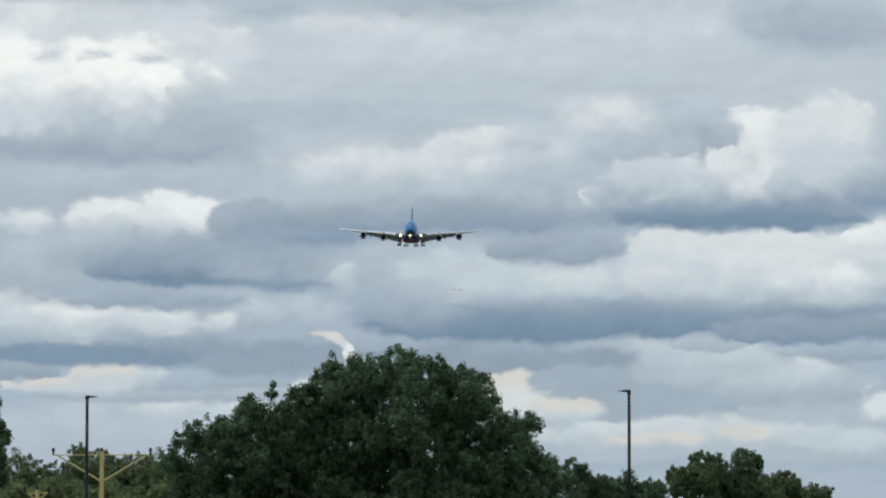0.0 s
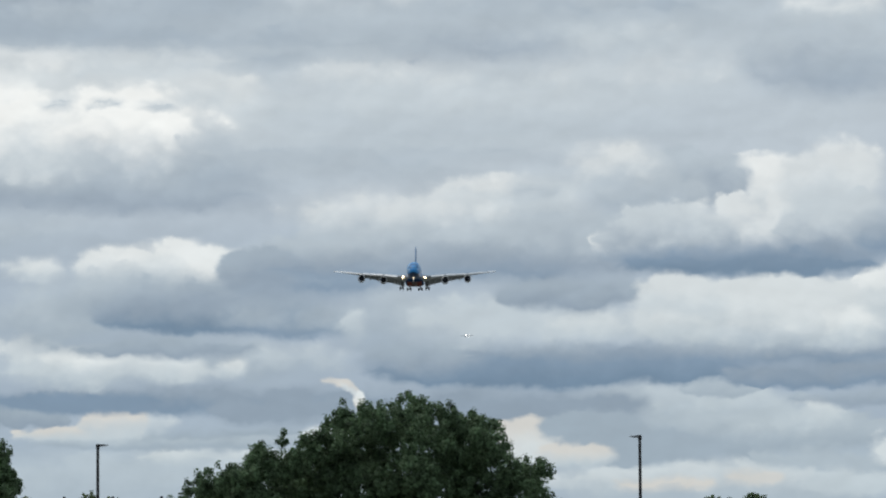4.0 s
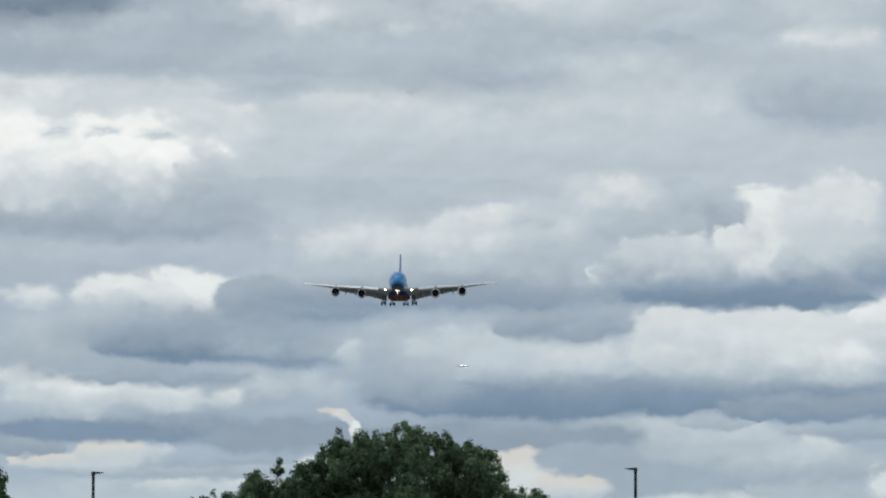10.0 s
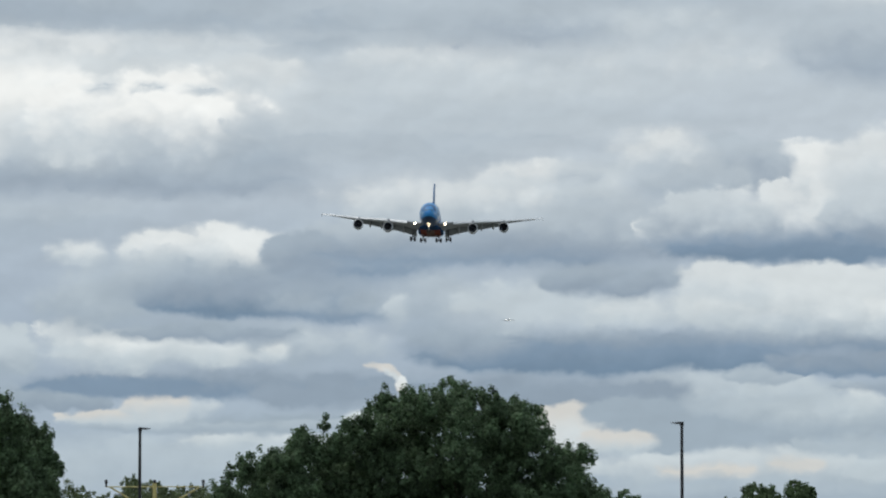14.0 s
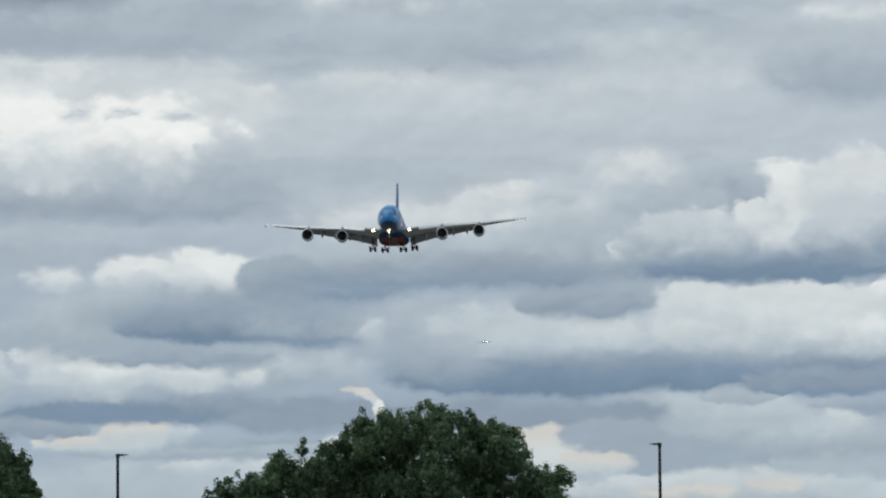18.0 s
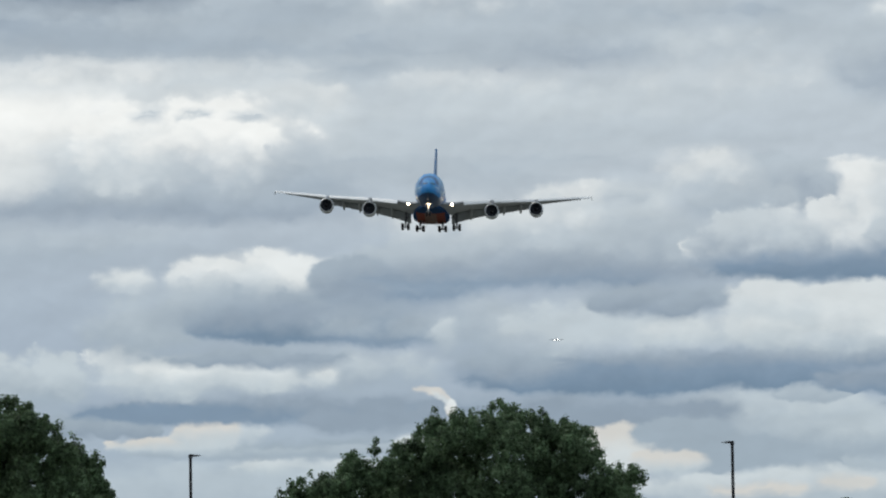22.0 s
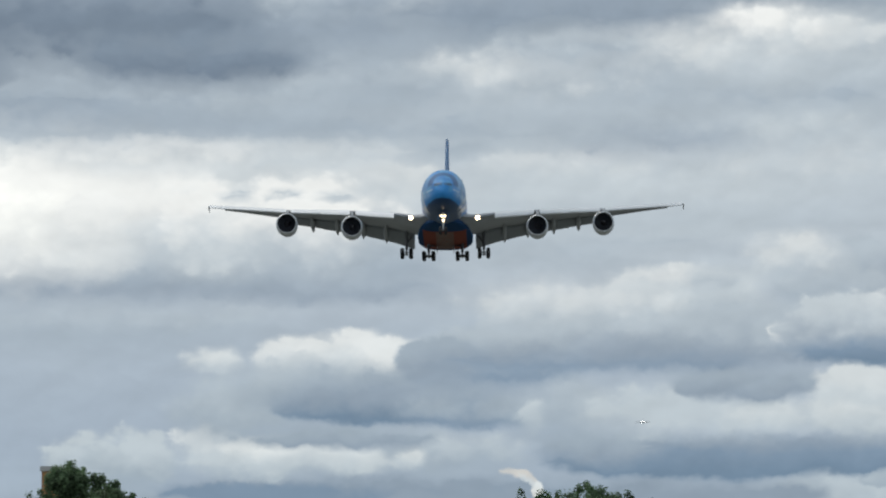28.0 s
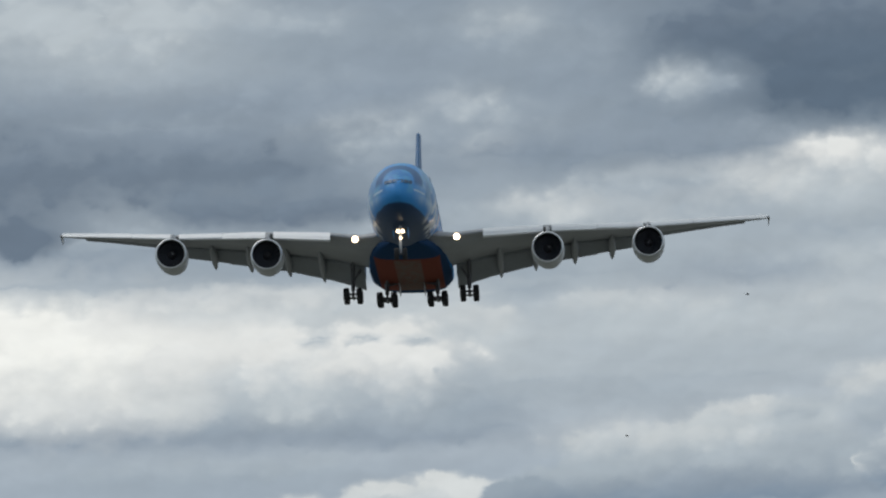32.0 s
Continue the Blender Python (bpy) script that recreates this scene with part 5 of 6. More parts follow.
# ---- trees ----
def leaf_cloud(lobes, count, size, clump, rng, at=(0, 1, 0), gaps=0):
    """Small leaves in tufts over boughs that bulge from a set of lobes (x, y, z, radius)."""
    lobes = np.array(lobes, float)
    boughs = []
    for x, y, z, r in lobes:
        boughs.append((x, y, z, r * 0.86))
        for k in range(9):
            way = rng.normal(size=3)
            way[2] = abs(way[2]) * 0.9 - 0.25
            way /= np.linalg.norm(way)
            rr = r * rng.uniform(0.26, 0.46)
            cx, cy, cz = np.array((x, y, z)) + way * (r - rr * rng.uniform(0.0, 0.7))
            boughs.append((cx, cy, cz, rr))
    boughs = np.array(boughs)
    weight = boughs[:, 3] ** 1.7
    per = 36
    n = count // per
    which = rng.choice(len(boughs), n, p=weight / weight.sum())
    way = rng.normal(size=(n, 3))
    way /= np.linalg.norm(way, axis=1)[:, None]
    reach = rng.uniform(0.2, 1.04, n) ** 0.4
    centre = boughs[which, :3] + way * (boughs[which, 3] * reach)[:, None]
    spread = rng.uniform(0.4, 0.85, n) * clump
    tall = rng.uniform(0.8, 1.3, n)
    # upright shoots stand out of the top of the boughs
    shoot = rng.uniform(size=n) < 0.12
    up = np.abs(way[:, 2]) * 0.8 + 0.2
    lift = boughs[which, 3] * np.sqrt(np.clip(1 - (way[:, 0] ** 2 + way[:, 1] ** 2) * 0.85, 0, 1))
    centre[shoot] = (boughs[which, :3] + np.stack([way[:, 0] * boughs[which, 3] * 0.92, way[:, 1] * boughs[which, 3] * 0.92, lift + clump * rng.uniform(0.2, 2.0, n)], 1))[shoot]
    spread[shoot] = clump * rng.uniform(0.35, 0.6, shoot.sum())
    tall[shoot] = rng.uniform(1.0, 1.7, shoot.sum())
    # chinks bored along the camera's line of sight through the crown's thinner parts
    sight_way = np.array((at[0], at[1], 0.0)) / math.hypot(at[0], at[1])
    keep = np.ones(n, bool)
    rim = np.where(weight < np.quantile(weight, 0.9))[0]
    for k in range(gaps):
        b = boughs[rng.choice(rim)]
        hole = b[:3] + rng.normal(size=3) * b[3] * 0.6
        d = centre - hole
        d -= (d @ sight_way)[:, None] * sight_way
        keep &= np.linalg.norm(d, axis=1) > clump * rng.uniform(0.65, 1.3)
    centre, spread, tall, way = centre[keep], spread[keep], tall[keep], way[keep]
    n = len(centre)
    off = np.clip(rng.normal(size=(n * per, 3)), -1.5, 1.5)
    pts = np.repeat(centre, per, 0) + off * np.repeat(spread, per)[:, None] * np.stack([np.ones(n * per), np.ones(n * per), np.repeat(tall, per)], 1)
    m = len(pts)
    # leaves of a tuft face outwards and up
    w = off * 0.85 + np.repeat(way, per, 0) * 0.5 + np.array([0, 0, 0.4]) + rng.normal(size=(m, 3)) * 0.35
    w /= np.linalg.norm(w, axis=1)[:, None]
    u = np.cross(w, rng.normal(size=(m, 3)))
    u /= np.linalg.norm(u, axis=1)[:, None]
    v = np.cross(w, u)
    s = size * rng.uniform(0.6, 1.3, m)[:, None]
    quad = np.stack([pts - u * s, pts + v * s * 0.6 + w * s * 0.15, pts + u * s, pts - v * s * 0.6 + w * s * 0.15], 1).reshape(-1, 3)
    return quad


def leaf_mesh(name, quad, mat):
    me = bpy.data.meshes.new(name)
    n = len(quad) // 4
    me.vertices.add(n * 4)
    me.vertices.foreach_set("co", quad.astype(np.float32).ravel())
    me.loops.add(n * 4)
    me.loops.foreach_set("vertex_index", np.arange(n * 4, dtype=np.int32))
    me.polygons.add(n)
    me.polygons.foreach_set("loop_start", np.arange(0, n * 4, 4, dtype=np.int32))
    me.materials.append(mat)
    me.update(calc_edges=True)
    me.validate()
    return me


def limb(bm, points, radii, n=9):
    rings = []
    for k, p in enumerate(points):
        ahead = Vector(points[min(k + 1, len(points) - 1)]) - Vector(points[max(k - 1, 0)])
        q = ahead.to_track_quat("Z", "Y")
        rings.append([Vector(p) + q @ Vector((radii[k] * math.cos(2 * math.pi * i / n), radii[k] * math.sin(2 * math.pi * i / n), 0)) for i in range(n)])
    rows = [[bm.verts.new(p) for p in ring] for ring in rings]
    for a, b in zip(rows, rows[1:]):
        for i in range(n):
            bm.faces.new((a[i], a[(i + 1) % n], b[(i + 1) % n], b[i]))
    bm.faces.new(rows[-1])


def tree(name, label, category, at, spread, lobes, count, size, clump, mat, trunk_r, seed, group="", gaps=6, shrink=1.0):
    """lobes: (x, z, radius) across the line of sight from the trunk's foot; each is set at its own depth."""
    rng = np.random.default_rng(seed)
    ob = thing(name, label, category, group, at)
    placed = []
    for x, z, r in lobes:
        r *= shrink
        for k in range(2):
            placed.append((x + float(rng.normal()) * 0.15 * r, float(rng.uniform(-1, 1)) * spread * 0.55, z - (0.0 if k == 0 else 0.12 * r), r * (1.0 if k == 0 else 0.92)))
    bm = bmesh.new()
    low = min(z - r for x, y, z, r in placed)
    fork = max(1.6, low * 0.8)
    limb(bm, [(0, 0, -0.1), (0.05, 0.02, fork * 0.5), (0.0, 0.1, fork)], [trunk_r * 1.35, trunk_r, trunk_r * 0.85], 12)
    trunk = part("trunk", bm, BARK, ob, "rough brown trunk")
    for x, y, z, r in placed[::2]:
        bm = bmesh.new()
        x, y, z = x * 0.6, y * 0.6, fork + (z - fork) * 0.65
        mid = (x * 0.45 + float(rng.normal()) * 0.2, y * 0.45, fork + (z - fork) * 0.6)
        limb(bm, [(0, 0.05, fork * 0.85), mid, (x, y, z)], [trunk_r * 0.40, trunk_r * 0.18, 0.015], 7)
        part("limb", bm, BARK, ob)
    crown = part("crown", leaf_mesh("crown", leaf_cloud(placed, count, size, clump, rng, at, gaps), mat), mat, ob, "dense dark green crown of small leaves")
    return ob


tree("oak_tree", "broad dark green oak tree in full leaf", "tree", (-1.55, 190.0, 0.0), 6.0,
     [(-2.1, 9.0, 1.07), (-1.15, 9.25, 1.09), (-0.1, 9.25, 1.05), (0.85, 9.1, 1.0), (2.15, 8.85, 0.95), (3.0, 8.1, 1.0), (-2.85, 9.25, 0.76), (-3.6, 8.1, 0.95), (-4.8, 7.7, 0.76), (-5.75, 7.3, 0.71),
      (-6.7, 7.5, 0.72), (-7.4, 6.9, 0.68), (-8.25, 6.5, 0.66), (-9.0, 6.4, 0.66), (-9.7, 5.5, 0.62), (4.05, 7.05, 0.86), (4.75, 6.8, 0.76), (0.0, 7.1, 2.3), (2.35, 6.1, 1.9), (-2.4, 6.4, 1.66), (-4.55, 5.9, 1.43), (-6.7, 5.6, 1.2),
      (4.7, 5.1, 1.4), (-0.75, 5.2, 2.1), (-5.55, 8.4, 0.22), (-3.85, 9.15, 0.22), (-6.65, 8.15, 0.22), (-0.6, 10.1, 0.25), (3.3, 9.1, 0.24), (-4.65, 8.5, 0.26), (-1.6, 9.85, 0.24), (-8.4, 4.3, 1.5), (5.8, 4.0, 1.3), (-5.0, 3.7, 2.0), (-2.4, 3.1, 2.3), (1.4, 3.2, 2.3), (4.0, 3.2, 2.0), (-7.4, 3.0, 1.8), (6.4, 2.6, 1.5), (-9.4, 3.2, 1.4), (-4.2, 4.9, 1.8), (2.9, 4.6, 1.8), (-7.9, 5.4, 1.0), (-5.6, 6.6, 0.9), (-3.4, 7.2, 1.1), (-8.9, 4.9, 1.0), (-2.1, 7.8, 1.2), (-3.1, 7.9, 0.8), (-6.6, 6.8, 0.7), (-6.2, 4.6, 1.3), (-7.2, 5.9, 0.8), (-2.9, 5.0, 1.8)],
     460000, 0.068, 0.165, OAK_LEAF, 0.45, 11, gaps=10, shrink=0.90)
tree("oak_tree", "tall dark green oak tree in full leaf", "tree", (-20.9, 172.0, 0.0), 5.0,
     [(-0.3, 9.55, 0.82), (1.2, 8.8, 0.69), (0.65, 8.55, 0.87), (1.95, 8.45, 0.78), (2.5, 7.8, 0.66), (3.05, 7.15, 0.7), (3.55, 6.4, 0.70), (3.55, 5.5, 0.66), (3.6, 4.8, 0.60), (0.0, 7.7, 1.5), (1.5, 6.6, 1.7), (-1.65, 8.5, 0.95),
      (-1.8, 6.4, 1.9), (0.6, 4.9, 1.9), (2.5, 5.1, 1.4), (-0.25, 10.0, 0.22), (0.9, 9.3, 0.2), (-0.82, 9.75, 0.4), (-0.85, 9.1, 0.5), (-0.5, 9.7, 0.5), (-2.6, 8.0, 0.8), (-3.3, 6.6, 1.2), (-2.6, 4.6, 2.0)],
     250000, 0.068, 0.165, OAK_LEAF_DEEP, 0.4, 12, gaps=8, shrink=0.88)
tree("shrub", "leafy mid-green shrub beside the lamp column", "shrub", (15.7, 250.0, 0.0), 4.0,
     [(-2.6, 5.6, 1.0), (-1.4, 6.2, 1.15), (0.0, 5.7, 1.1), (0.95, 6.75, 0.8), (1.0, 5.7, 1.0), (-0.6, 4.4, 2.0), (1.4, 4.8, 1.3)], 80000, 0.072, 0.13, BUSH_LEAF, 0.16, 13, "shrubs behind the lamps")
tree("shrub", "leafy yellowish green shrub", "shrub", (20.0, 262.0, 0.0), 4.0,
     [(-1.6, 5.2, 1.0), (0.0, 5.6, 0.9), (1.2, 5.0, 0.9), (-0.3, 3.8, 1.9), (2.0, 4.0, 0.9)], 60000, 0.072, 0.13, HEDGE_LEAF, 0.14, 14, "shrubs behind the lamps")
tree("shrub", "leafy dark green shrub beside the oak", "shrub", (9.2, 236.0, 0.0), 4.0,
     [(-2.4, 5.4, 1.0), (-1.0, 4.9, 1.0), (0.4, 4.9, 1.0), (1.8, 4.7, 0.9), (-0.5, 3.4, 1.8), (1.4, 3.2, 1.5)], 70000, 0.072, 0.13, OAK_LEAF, 0.15, 15, "shrubs behind the lamps")
for k, (x, y, h, s) in enumerate(((-31.5, 330, 9.3, 1.0), (-27.2, 345, 10.0, 1.15), (-22.8, 338, 9.4, 1.0), (-36.5, 352, 9.0, 1.1), (-18.5, 330, 8.6, 0.9), (-41.0, 340, 9.6, 1.2), (-25.0, 335, 9.5, 1.0), (-20.6, 333, 9.2, 1.0))):
    tree("field_tree", "small rounded olive-green tree in a far row", "tree", (x, y, 0.0), 4.0,
         [(-1.6 * s, h - 2.6, 1.5 * s), (0.0, h - 1.7, 1.6 * s), (1.5 * s, h - 2.4, 1.5 * s), (0.0, h - 4.0, 2.4 * s), (-2.2 * s, h - 4.4, 1.8 * s), (2.2 * s, h - 4.3, 1.8 * s)], 46000, 0.09, 0.18, HEDGE_LEAF, 0.18, 30 + k, "far row of trees", gaps=0)

for k, (x, y, h, s) in enumerate(((-28.4, 292, 7.0, 0.9), (-25.2, 296, 7.2, 0.9), (-21.6, 290, 6.7, 0.9), (-18.0, 294, 6.9, 0.9), (-14.6, 290, 6.9, 0.9))):
    tree("hawthorn_bush", "rounded light green hawthorn bush below the mast", "bush", (x, y, 0.0), 3.0,
         [(-1.3 * s, h - 1.9, 1.2 * s), (0.0, h - 1.3, 1.2 * s), (1.3 * s, h - 1.8, 1.2 * s), (0.0, h - 3.4, 2.0 * s)], 34000, 0.085, 0.16, HAWTHORN, 0.12, 50 + k, "bushes below the mast", gaps=0)


# ---- lamp columns ----
def street_lamp(at, height, way):
    ob = thing("street_lamp", "black steel lamp column with a flat LED head", "street lamp", "lamp columns", at)
    part("base_plate", slab(-0.2, 0.2, -0.2, 0.2, 0.0, 0.03, 0.01), BLACK_STEEL, ob, smooth=False)
    part("pole", tube((0, 0, 0.03), (0, 0, height - 0.12), 0.105, 0.075, 16), BLACK_STEEL, ob, "tapered black pole")
    part("collar", tube((0, 0, height - 0.20), (0, 0, height - 0.05), 0.10, 0.10, 14), BLACK_STEEL, ob)
    rings = []
    for x, half, z0, z1 in ((-0.10, 0.05, -0.10, 0.0), (0.0, 0.10, -0.13, 0.03), (0.16, 0.15, -0.09, 0.01), (0.42, 0.15, -0.055, -0.015), (0.56, 0.11, -0.05, -0.025)):
        rings.append([(way * x, -half, height + z0), (way * x, half, height + z0), (way * x, half * 0.8, height + z1), (way * x, -half * 0.8, height + z1)])
    head = part("lamp_head", loft(rings), BLACK_STEEL, ob, "flat black lamp head", smooth=False)
    part("lens", slab(min(way * 0.14, way * 0.44), max(way * 0.14, way * 0.44), -0.10, 0.10, height - 0.098, height - 0.088), LENS, head, "pale lens", smooth=False)
    return ob


street_lamp((-18.5, 235.0, 0.0), 10.05, 1.0)
street_lamp((9.67, 235.0, 0.0), 10.35, -1.0)


# ---- approach light mast ----
def approach_mast(at, height, arm, dip):
    ob = thing("approach_light_mast", "yellow painted steel mast with braced crossbar and lamps", "light mast", at=at)
    part("pole", tube((0, 0, 0), (0, 0, height), 0.15, 0.12, 14), MAST_YELLOW, ob, "pale yellow pole")
    part("base_plate", slab(-0.3, 0.3, -0.3, 0.3, 0.0, 0.04, 0.01), DARK_METAL, ob, smooth=False)
    bar = part("crossbar", tube((-arm, 0, height - 0.22), (arm, 0, height - 0.20), 0.032, 0.032, 10), MAST_YELLOW, ob)
    for s in (-1, 1):
        part("brace", tube((s * 0.12, 0, height - dip), (s * (arm - 0.25), 0, height - 0.24), 0.065, 0.05, 10), MAST_YELLOW, ob, "diagonal yellow brace")
        part("bracket", slab(s * 2.05 - 0.07, s * 2.05 + 0.07, -0.06, 0.06, height - 0.75, height - 0.58, 0.01), LENS, ob, "white plate", smooth=False)
    for x in (-arm, 0.0, arm):
        lamp = part("lamp", revolve([(height - 0.22, 0.06), (height + 0.0, 0.06), (height + 0.03, 0.10), (height + 0.19, 0.09), (height + 0.22, 0.04)], 12, "z"), DARK_METAL, ob, "dark lamp on a stub")
        lamp.location.x = x
    return ob


approach_mast((-20.36, 270.0, 0.0), 7.98, 2.9, 1.75)
approach_mast((-25.1, 280.0, 0.0), 5.85, 0.75, 0.7)


# ---- brick house whose chimney shows behind the tall oak ----
def house(at):
    ob = thing("house", "brick house with a slate roof and a capped orange chimney", "house", at=at)
    wall = part("wall", slab(-9, 1, -4, 4, 0, 5.4), MORTAR, ob, "brick wall", smooth=False)
    bm = bmesh.new()
    vs = [bm.verts.new(p) for p in ((-9.3, -4.4, 5.4), (1.3, -4.4, 5.4), (1.3, 4.4, 5.4), (-9.3, 4.4, 5.4), (-9.3, 0, 8.5), (1.3, 0, 8.5))]
    for f in ((0, 1, 5, 4), (2, 3, 4, 5), (1, 2, 5), (3, 0, 4), (3, 2, 1, 0)):
        bm.faces.new([vs[i] for i in f])
    roof = part("roof", bm, SLATE_TILE, ob, "dark slate roof", smooth=False)
    stack = part("chimney", slab(-0.45, 0.45, -0.3, 0.3, 7.6, 11.45), MORTAR, ob, "orange brick chimney stack", smooth=False)
    brick = mesh_of("brick", [(x * 0.107, y * 0.012, z * 0.0325) for x in (-1, 1) for y in (-1, 1) for z in (-1, 1)],
                    [(0, 1, 3, 2), (4, 6, 7, 5), (0, 4, 5, 1), (2, 3, 7, 6), (0, 2, 6, 4), (1, 5, 7, 3)], BRICK, smooth=False)
    for row in range(24):
        for k in range(4):
            b = part("brick", brick, BRICK, stack)
            b.location = (-0.335 + 0.225 * k + (0.0 if row % 2 else 0.02), -0.304, 9.67 + 0.075 * row)
        for k in range(2):
            b = part("brick", brick, BRICK, stack)
            b.location, b.rotation_euler = (0.454, -0.12 + 0.225 * k + (0.0 if row % 2 else 0.02), 9.67 + 0.075 * row), (0, 0, radians(90))
    part("cap", slab(-0.52, 0.52, -0.38, 0.38, 11.45, 11.68, 0.03), CAP_STONE, stack, "pale stone cap", smooth=False)
    return ob


house((-25.2, 196.0, 0.0))


# ---- small birds high up ----
def bird(at_label):
    ob = thing("bird", at_label, "bird", "birds in flight")
    part("body", revolve([(-0.16, 0.005), (-0.13, 0.03), (-0.04, 0.05), (0.06, 0.04), (0.16, 0.006)], 10), FEATHER, ob, "dark body")
    rings = [[(0.0 + w, y, 0.01) for w, y in ((-0.02, 0.13), (0.02, 0.13), (0.05, 0.25), (-0.05, 0.25))], [(w, y, 0.018) for w, y in ((-0.02, 0.13), (0.02, 0.13), (0.05, 0.25), (-0.05, 0.25))]]
    part("tail", loft(rings), FEATHER, ob, smooth=False)
    for side in (-1, 1):
        rings = []
        for x, y0, y1, z in ((0.03, -0.07, 0.06, 0.02), (0.20, -0.09, 0.03, 0.09), (0.40, 0.0, 0.04, 0.05)):
            rings.append([(side * x, y0, z), (side * x, (y0 + y1) / 2, z + 0.012), (side * x, y1, z), (side * x, (y0 + y1) / 2, z - 0.006)])
        part("wing", loft(rings), FEATHER, ob, "dark spread wing")
    return ob


BIRD_A, BIRD_B = bird("small dark bird gliding under the clouds"), bird("small dark bird gliding under the clouds")


def along(azimuth, elevation, distance):
    a, e = radians(azimuth), radians(elevation)
    return Vector(EYE) + distance * Vector((math.sin(a) * math.cos(e), math.cos(a) * math.cos(e), math.sin(e)))


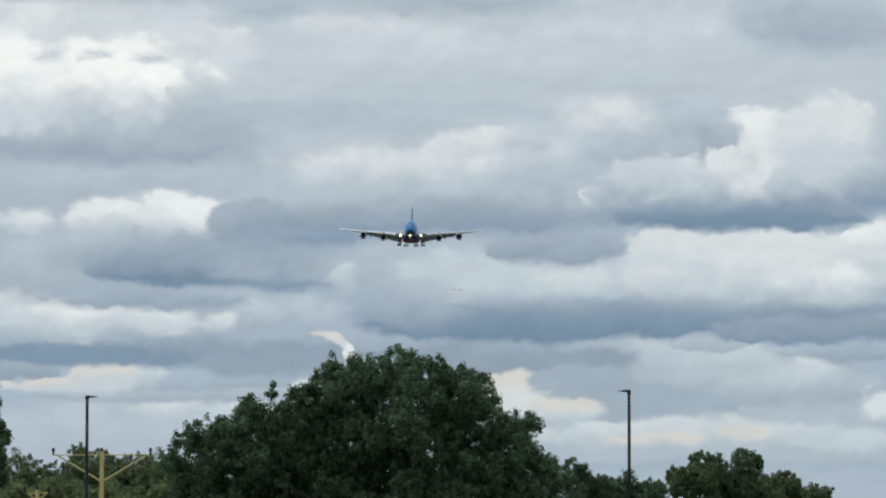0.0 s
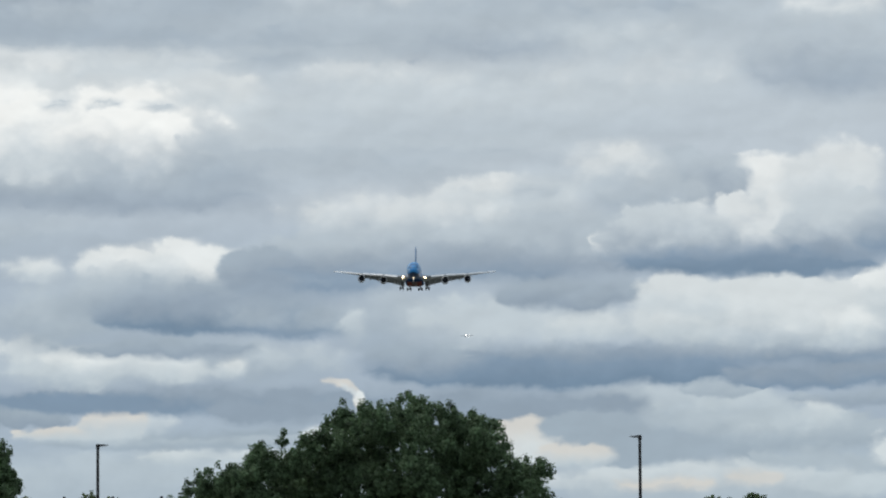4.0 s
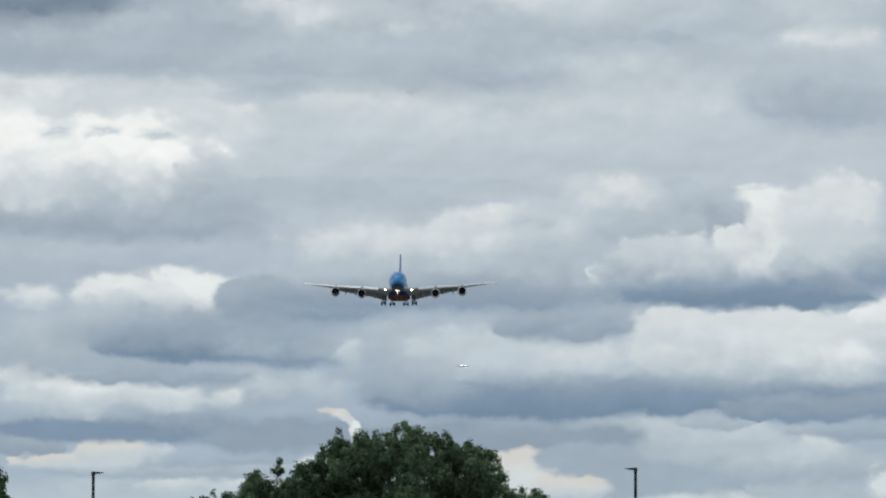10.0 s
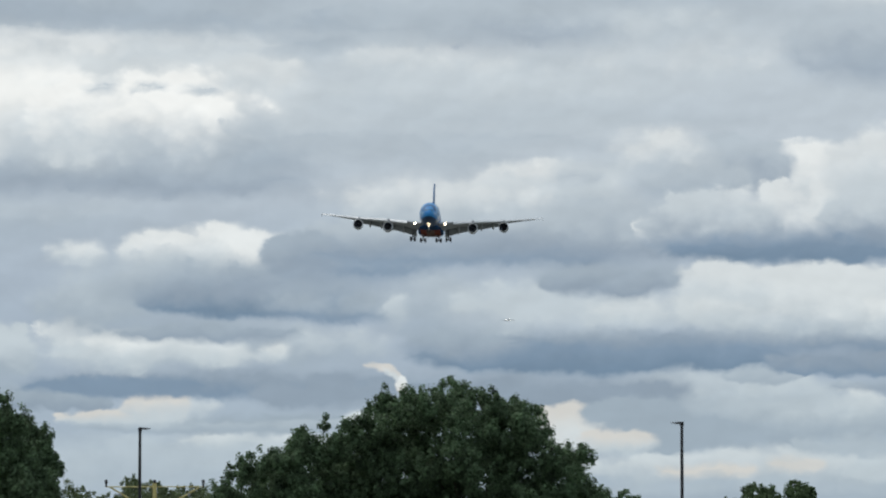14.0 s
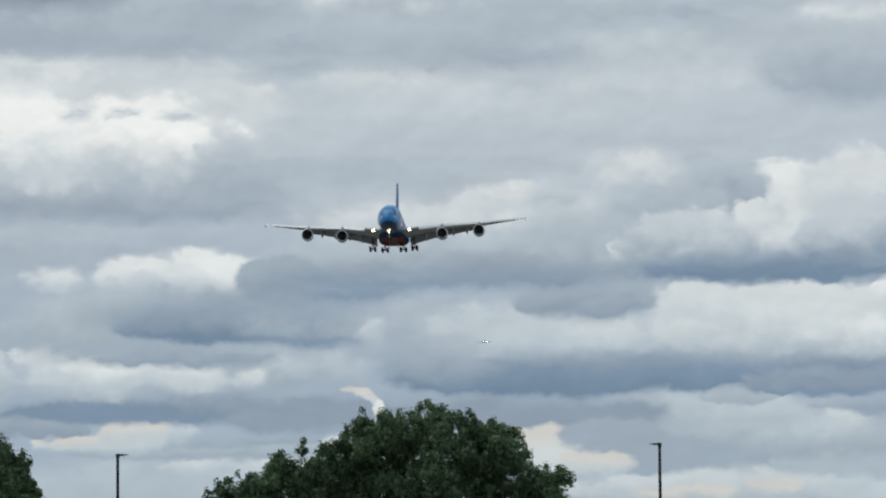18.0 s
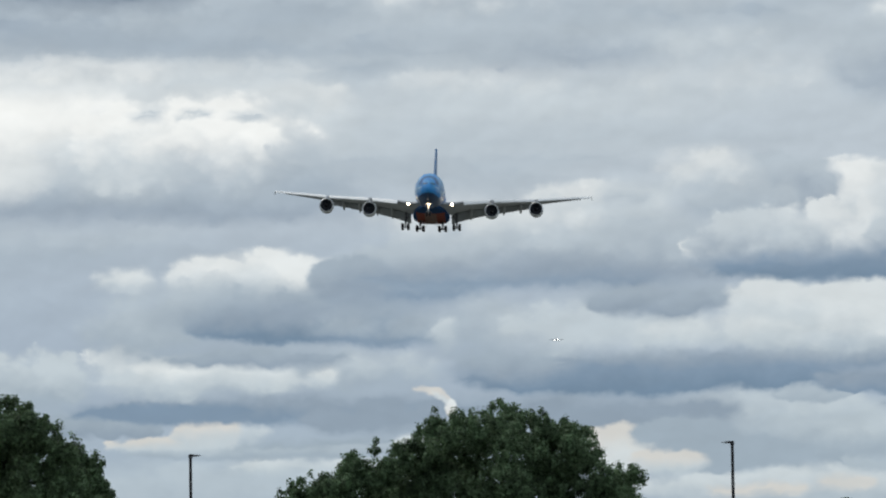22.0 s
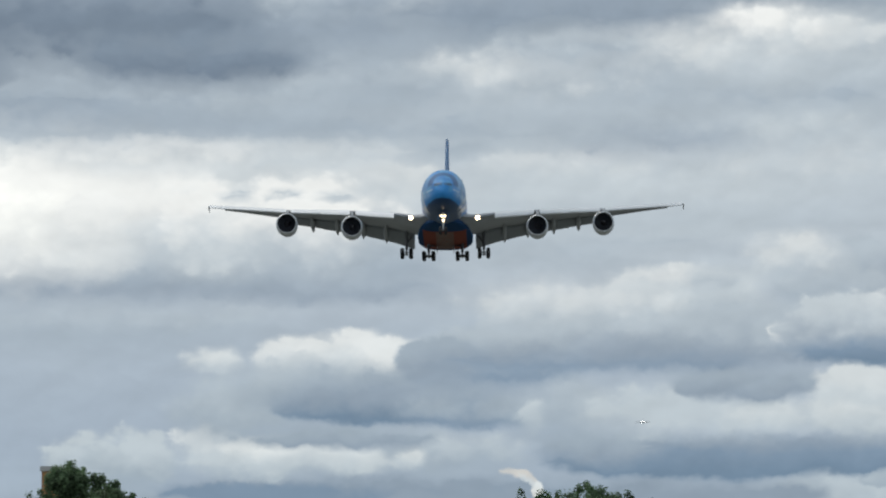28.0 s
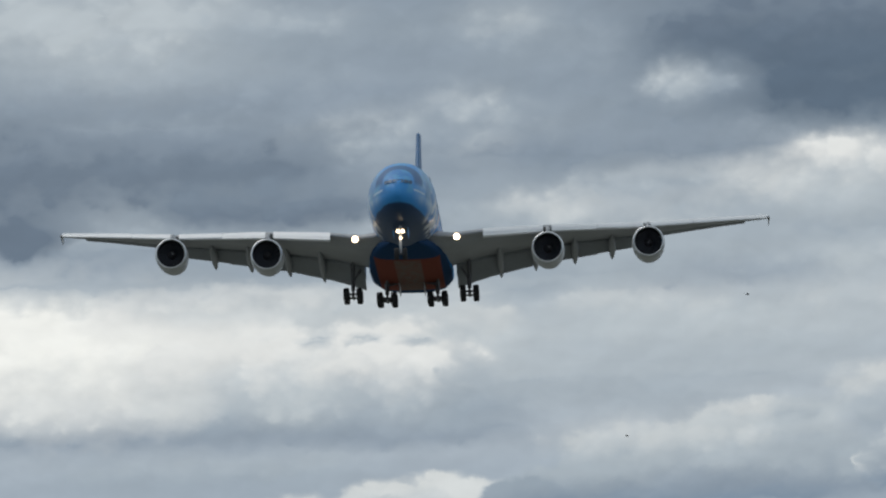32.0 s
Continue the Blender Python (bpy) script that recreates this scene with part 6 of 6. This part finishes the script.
# ---- what moves ----
def motions():
    walk(AIRLINER, [
        (0.0, pose(-17.07, 2424.03, 175.65, -2.10, 0.67, -0.28)),
        (0.5, pose(-17.44, 2394.48, 173.88, -2.10, 1.04, -0.29)),
        (1.0, pose(-17.60, 2364.93, 172.03, -2.10, 1.09, -0.30)),
        (1.5, pose(-17.69, 2335.38, 170.15, -2.10, 1.11, -0.32)),
        (2.0, pose(-17.86, 2305.82, 168.19, -2.10, 1.09, -0.34)),
        (2.5, pose(-18.02, 2276.27, 166.28, -2.10, 1.22, -0.37)),
        (3.0, pose(-18.19, 2246.72, 164.57, -2.10, 1.08, -0.39)),
        (3.5, pose(-18.35, 2217.16, 162.77, -2.10, 0.67, -0.41)),
        (5.5, pose(-18.88, 2098.94, 155.25, -2.10, -0.16, -0.45)),
        (6.0, pose(-19.01, 2069.39, 153.33, -2.10, -0.39, -0.45)),
        (6.5, pose(-19.19, 2039.83, 151.46, -2.10, -0.48, -0.46)),
        (7.0, pose(-19.46, 2010.26, 149.77, -2.10, -0.25, -0.47)),
        (7.5, pose(-19.73, 1980.69, 148.41, -2.10, 0.11, -0.48)),
        (8.0, pose(-20.03, 1951.10, 147.11, -2.10, 0.61, -0.49)),
        (8.5, pose(-20.14, 1921.50, 145.86, -2.10, 0.80, -0.49)),
        (9.0, pose(-20.35, 1891.88, 144.62, -2.10, 0.57, -0.50)),
        (9.5, pose(-20.47, 1862.23, 143.54, -2.10, 0.01, -0.50)),
        (10.0, pose(-20.75, 1832.55, 142.47, -2.10, -0.47, -0.50)),
        (10.5, pose(-21.18, 1802.84, 141.48, -2.10, -0.24, -0.49)),
        (11.0, pose(-21.59, 1773.08, 140.46, -2.10, 0.28, -0.46)),
        (11.5, pose(-21.93, 1743.29, 139.42, -2.10, 0.65, -0.42)),
        (12.0, pose(-22.07, 1713.45, 138.10, -2.10, 0.86, -0.39)),
        (12.5, pose(-22.33, 1683.56, 136.62, -2.10, 0.93, -0.39)),
        (13.0, pose(-22.62, 1653.63, 134.95, -2.10, 1.21, -0.43)),
        (13.5, pose(-22.73, 1623.64, 133.41, -2.10, 1.49, -0.51)),
        (15.5, pose(-23.04, 1503.46, 125.89, -2.10, -0.35, -0.97)),
        (16.0, pose(-23.00, 1473.34, 124.04, -2.10, -0.45, -1.12)),
        (16.5, pose(-22.96, 1443.15, 122.22, -2.10, -0.15, -1.30)),
        (17.0, pose(-23.03, 1412.87, 120.51, -2.10, 0.18, -1.47)),
        (17.5, pose(-23.20, 1382.51, 118.87, -2.10, 0.21, -1.60)),
        (18.0, pose(-23.41, 1352.07, 117.31, -2.10, -0.86, -1.69)),
        (18.5, pose(-23.71, 1321.57, 115.62, -2.10, -1.92, -1.70)),
        (19.0, pose(-24.03, 1291.00, 113.99, -2.10, -2.20, -1.61)),
        (19.5, pose(-24.39, 1260.37, 112.45, -2.10, -1.41, -1.42)),
        (20.0, pose(-24.92, 1229.70, 110.79, -2.10, -0.09, -1.16)),
        (20.5, pose(-25.47, 1198.98, 108.96, -2.10, 1.17, -0.84)),
        (21.0, pose(-26.23, 1168.21, 106.87, -2.10, 1.54, -0.50)),
        (21.5, pose(-26.76, 1137.40, 104.86, -2.10, 1.72, -0.19)),
        (22.0, pose(-27.17, 1106.52, 102.80, -2.10, 1.94, 0.10)),
        (22.5, pose(-27.62, 1075.59, 100.87, -2.10, 1.75, 0.33)),
        (23.0, pose(-27.98, 1044.60, 99.04, -2.10, 1.05, 0.52)),
        (23.5, pose(-28.41, 1013.55, 97.36, -2.10, 0.88, 0.69)),
        (24.0, pose(-28.77, 982.44, 95.94, -2.10, 1.34, 0.82)),
        (24.5, pose(-28.97, 951.29, 94.34, -2.10, 2.04, 0.96)),
        (25.0, pose(-29.13, 920.10, 92.49, -2.10, 2.32, 1.07)),
        (25.5, pose(-29.34, 888.88, 90.56, -2.10, 2.08, 1.17)),
        (26.0, pose(-29.43, 857.62, 88.57, -2.10, 1.49, 1.26)),
        (26.5, pose(-29.51, 826.36, 86.72, -2.10, 0.78, 1.36)),
        (28.5, pose(-30.25, 701.35, 78.25, -2.10, -0.28, 1.78)),
        (29.0, pose(-30.26, 670.16, 76.80, -2.10, -0.80, 1.83)),
        (29.5, pose(-30.38, 639.05, 75.32, -2.10, -2.02, 1.81)),
        (30.0, pose(-30.65, 608.02, 73.76, -2.10, -2.34, 1.79)),
        (30.5, pose(-30.98, 577.05, 72.24, -2.10, -1.89, 1.78)),
        (31.0, pose(-31.41, 546.13, 70.55, -2.10, -1.20, 1.78)),
        (31.5, pose(-31.63, 515.24, 68.81, -2.10, -0.21, 1.80)),
        (32.0, pose(-31.95, 484.37, 66.98, -2.10, 0.51, 1.82)),
    ])
    flights = ((BIRD_A, 75, ((0.0, -2.4, -0.21), (27.6, -2.3, -0.2), (29.7, -2.2, 4.4), (30.5, -1.64, 5.81), (31.0, -1.11, 6.51), (32.0, 0.5, 6.73))),
               (BIRD_B, -75, ((0.0, 1.9, -0.21), (27.6, 1.8, -0.2), (29.7, 0.9, 4.7), (30.5, 0.28, 5.54), (31.0, -0.2, 5.37), (32.0, -1.1, 5.0))))
    for ob, heading, points in flights:
        walk(ob, [(t, Matrix.Translation(along(az, el, 420.0)) @ pose(0, 0, 0, 0, 8, heading)) for t, az, el in points])
    # path shortened to match the shrunken jet and the camera's reach
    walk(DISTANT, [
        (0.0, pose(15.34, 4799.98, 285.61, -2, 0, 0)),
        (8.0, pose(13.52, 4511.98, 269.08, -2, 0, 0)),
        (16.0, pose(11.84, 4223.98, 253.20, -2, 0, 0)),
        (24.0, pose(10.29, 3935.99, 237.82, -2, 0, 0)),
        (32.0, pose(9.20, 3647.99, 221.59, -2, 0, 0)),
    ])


motions()
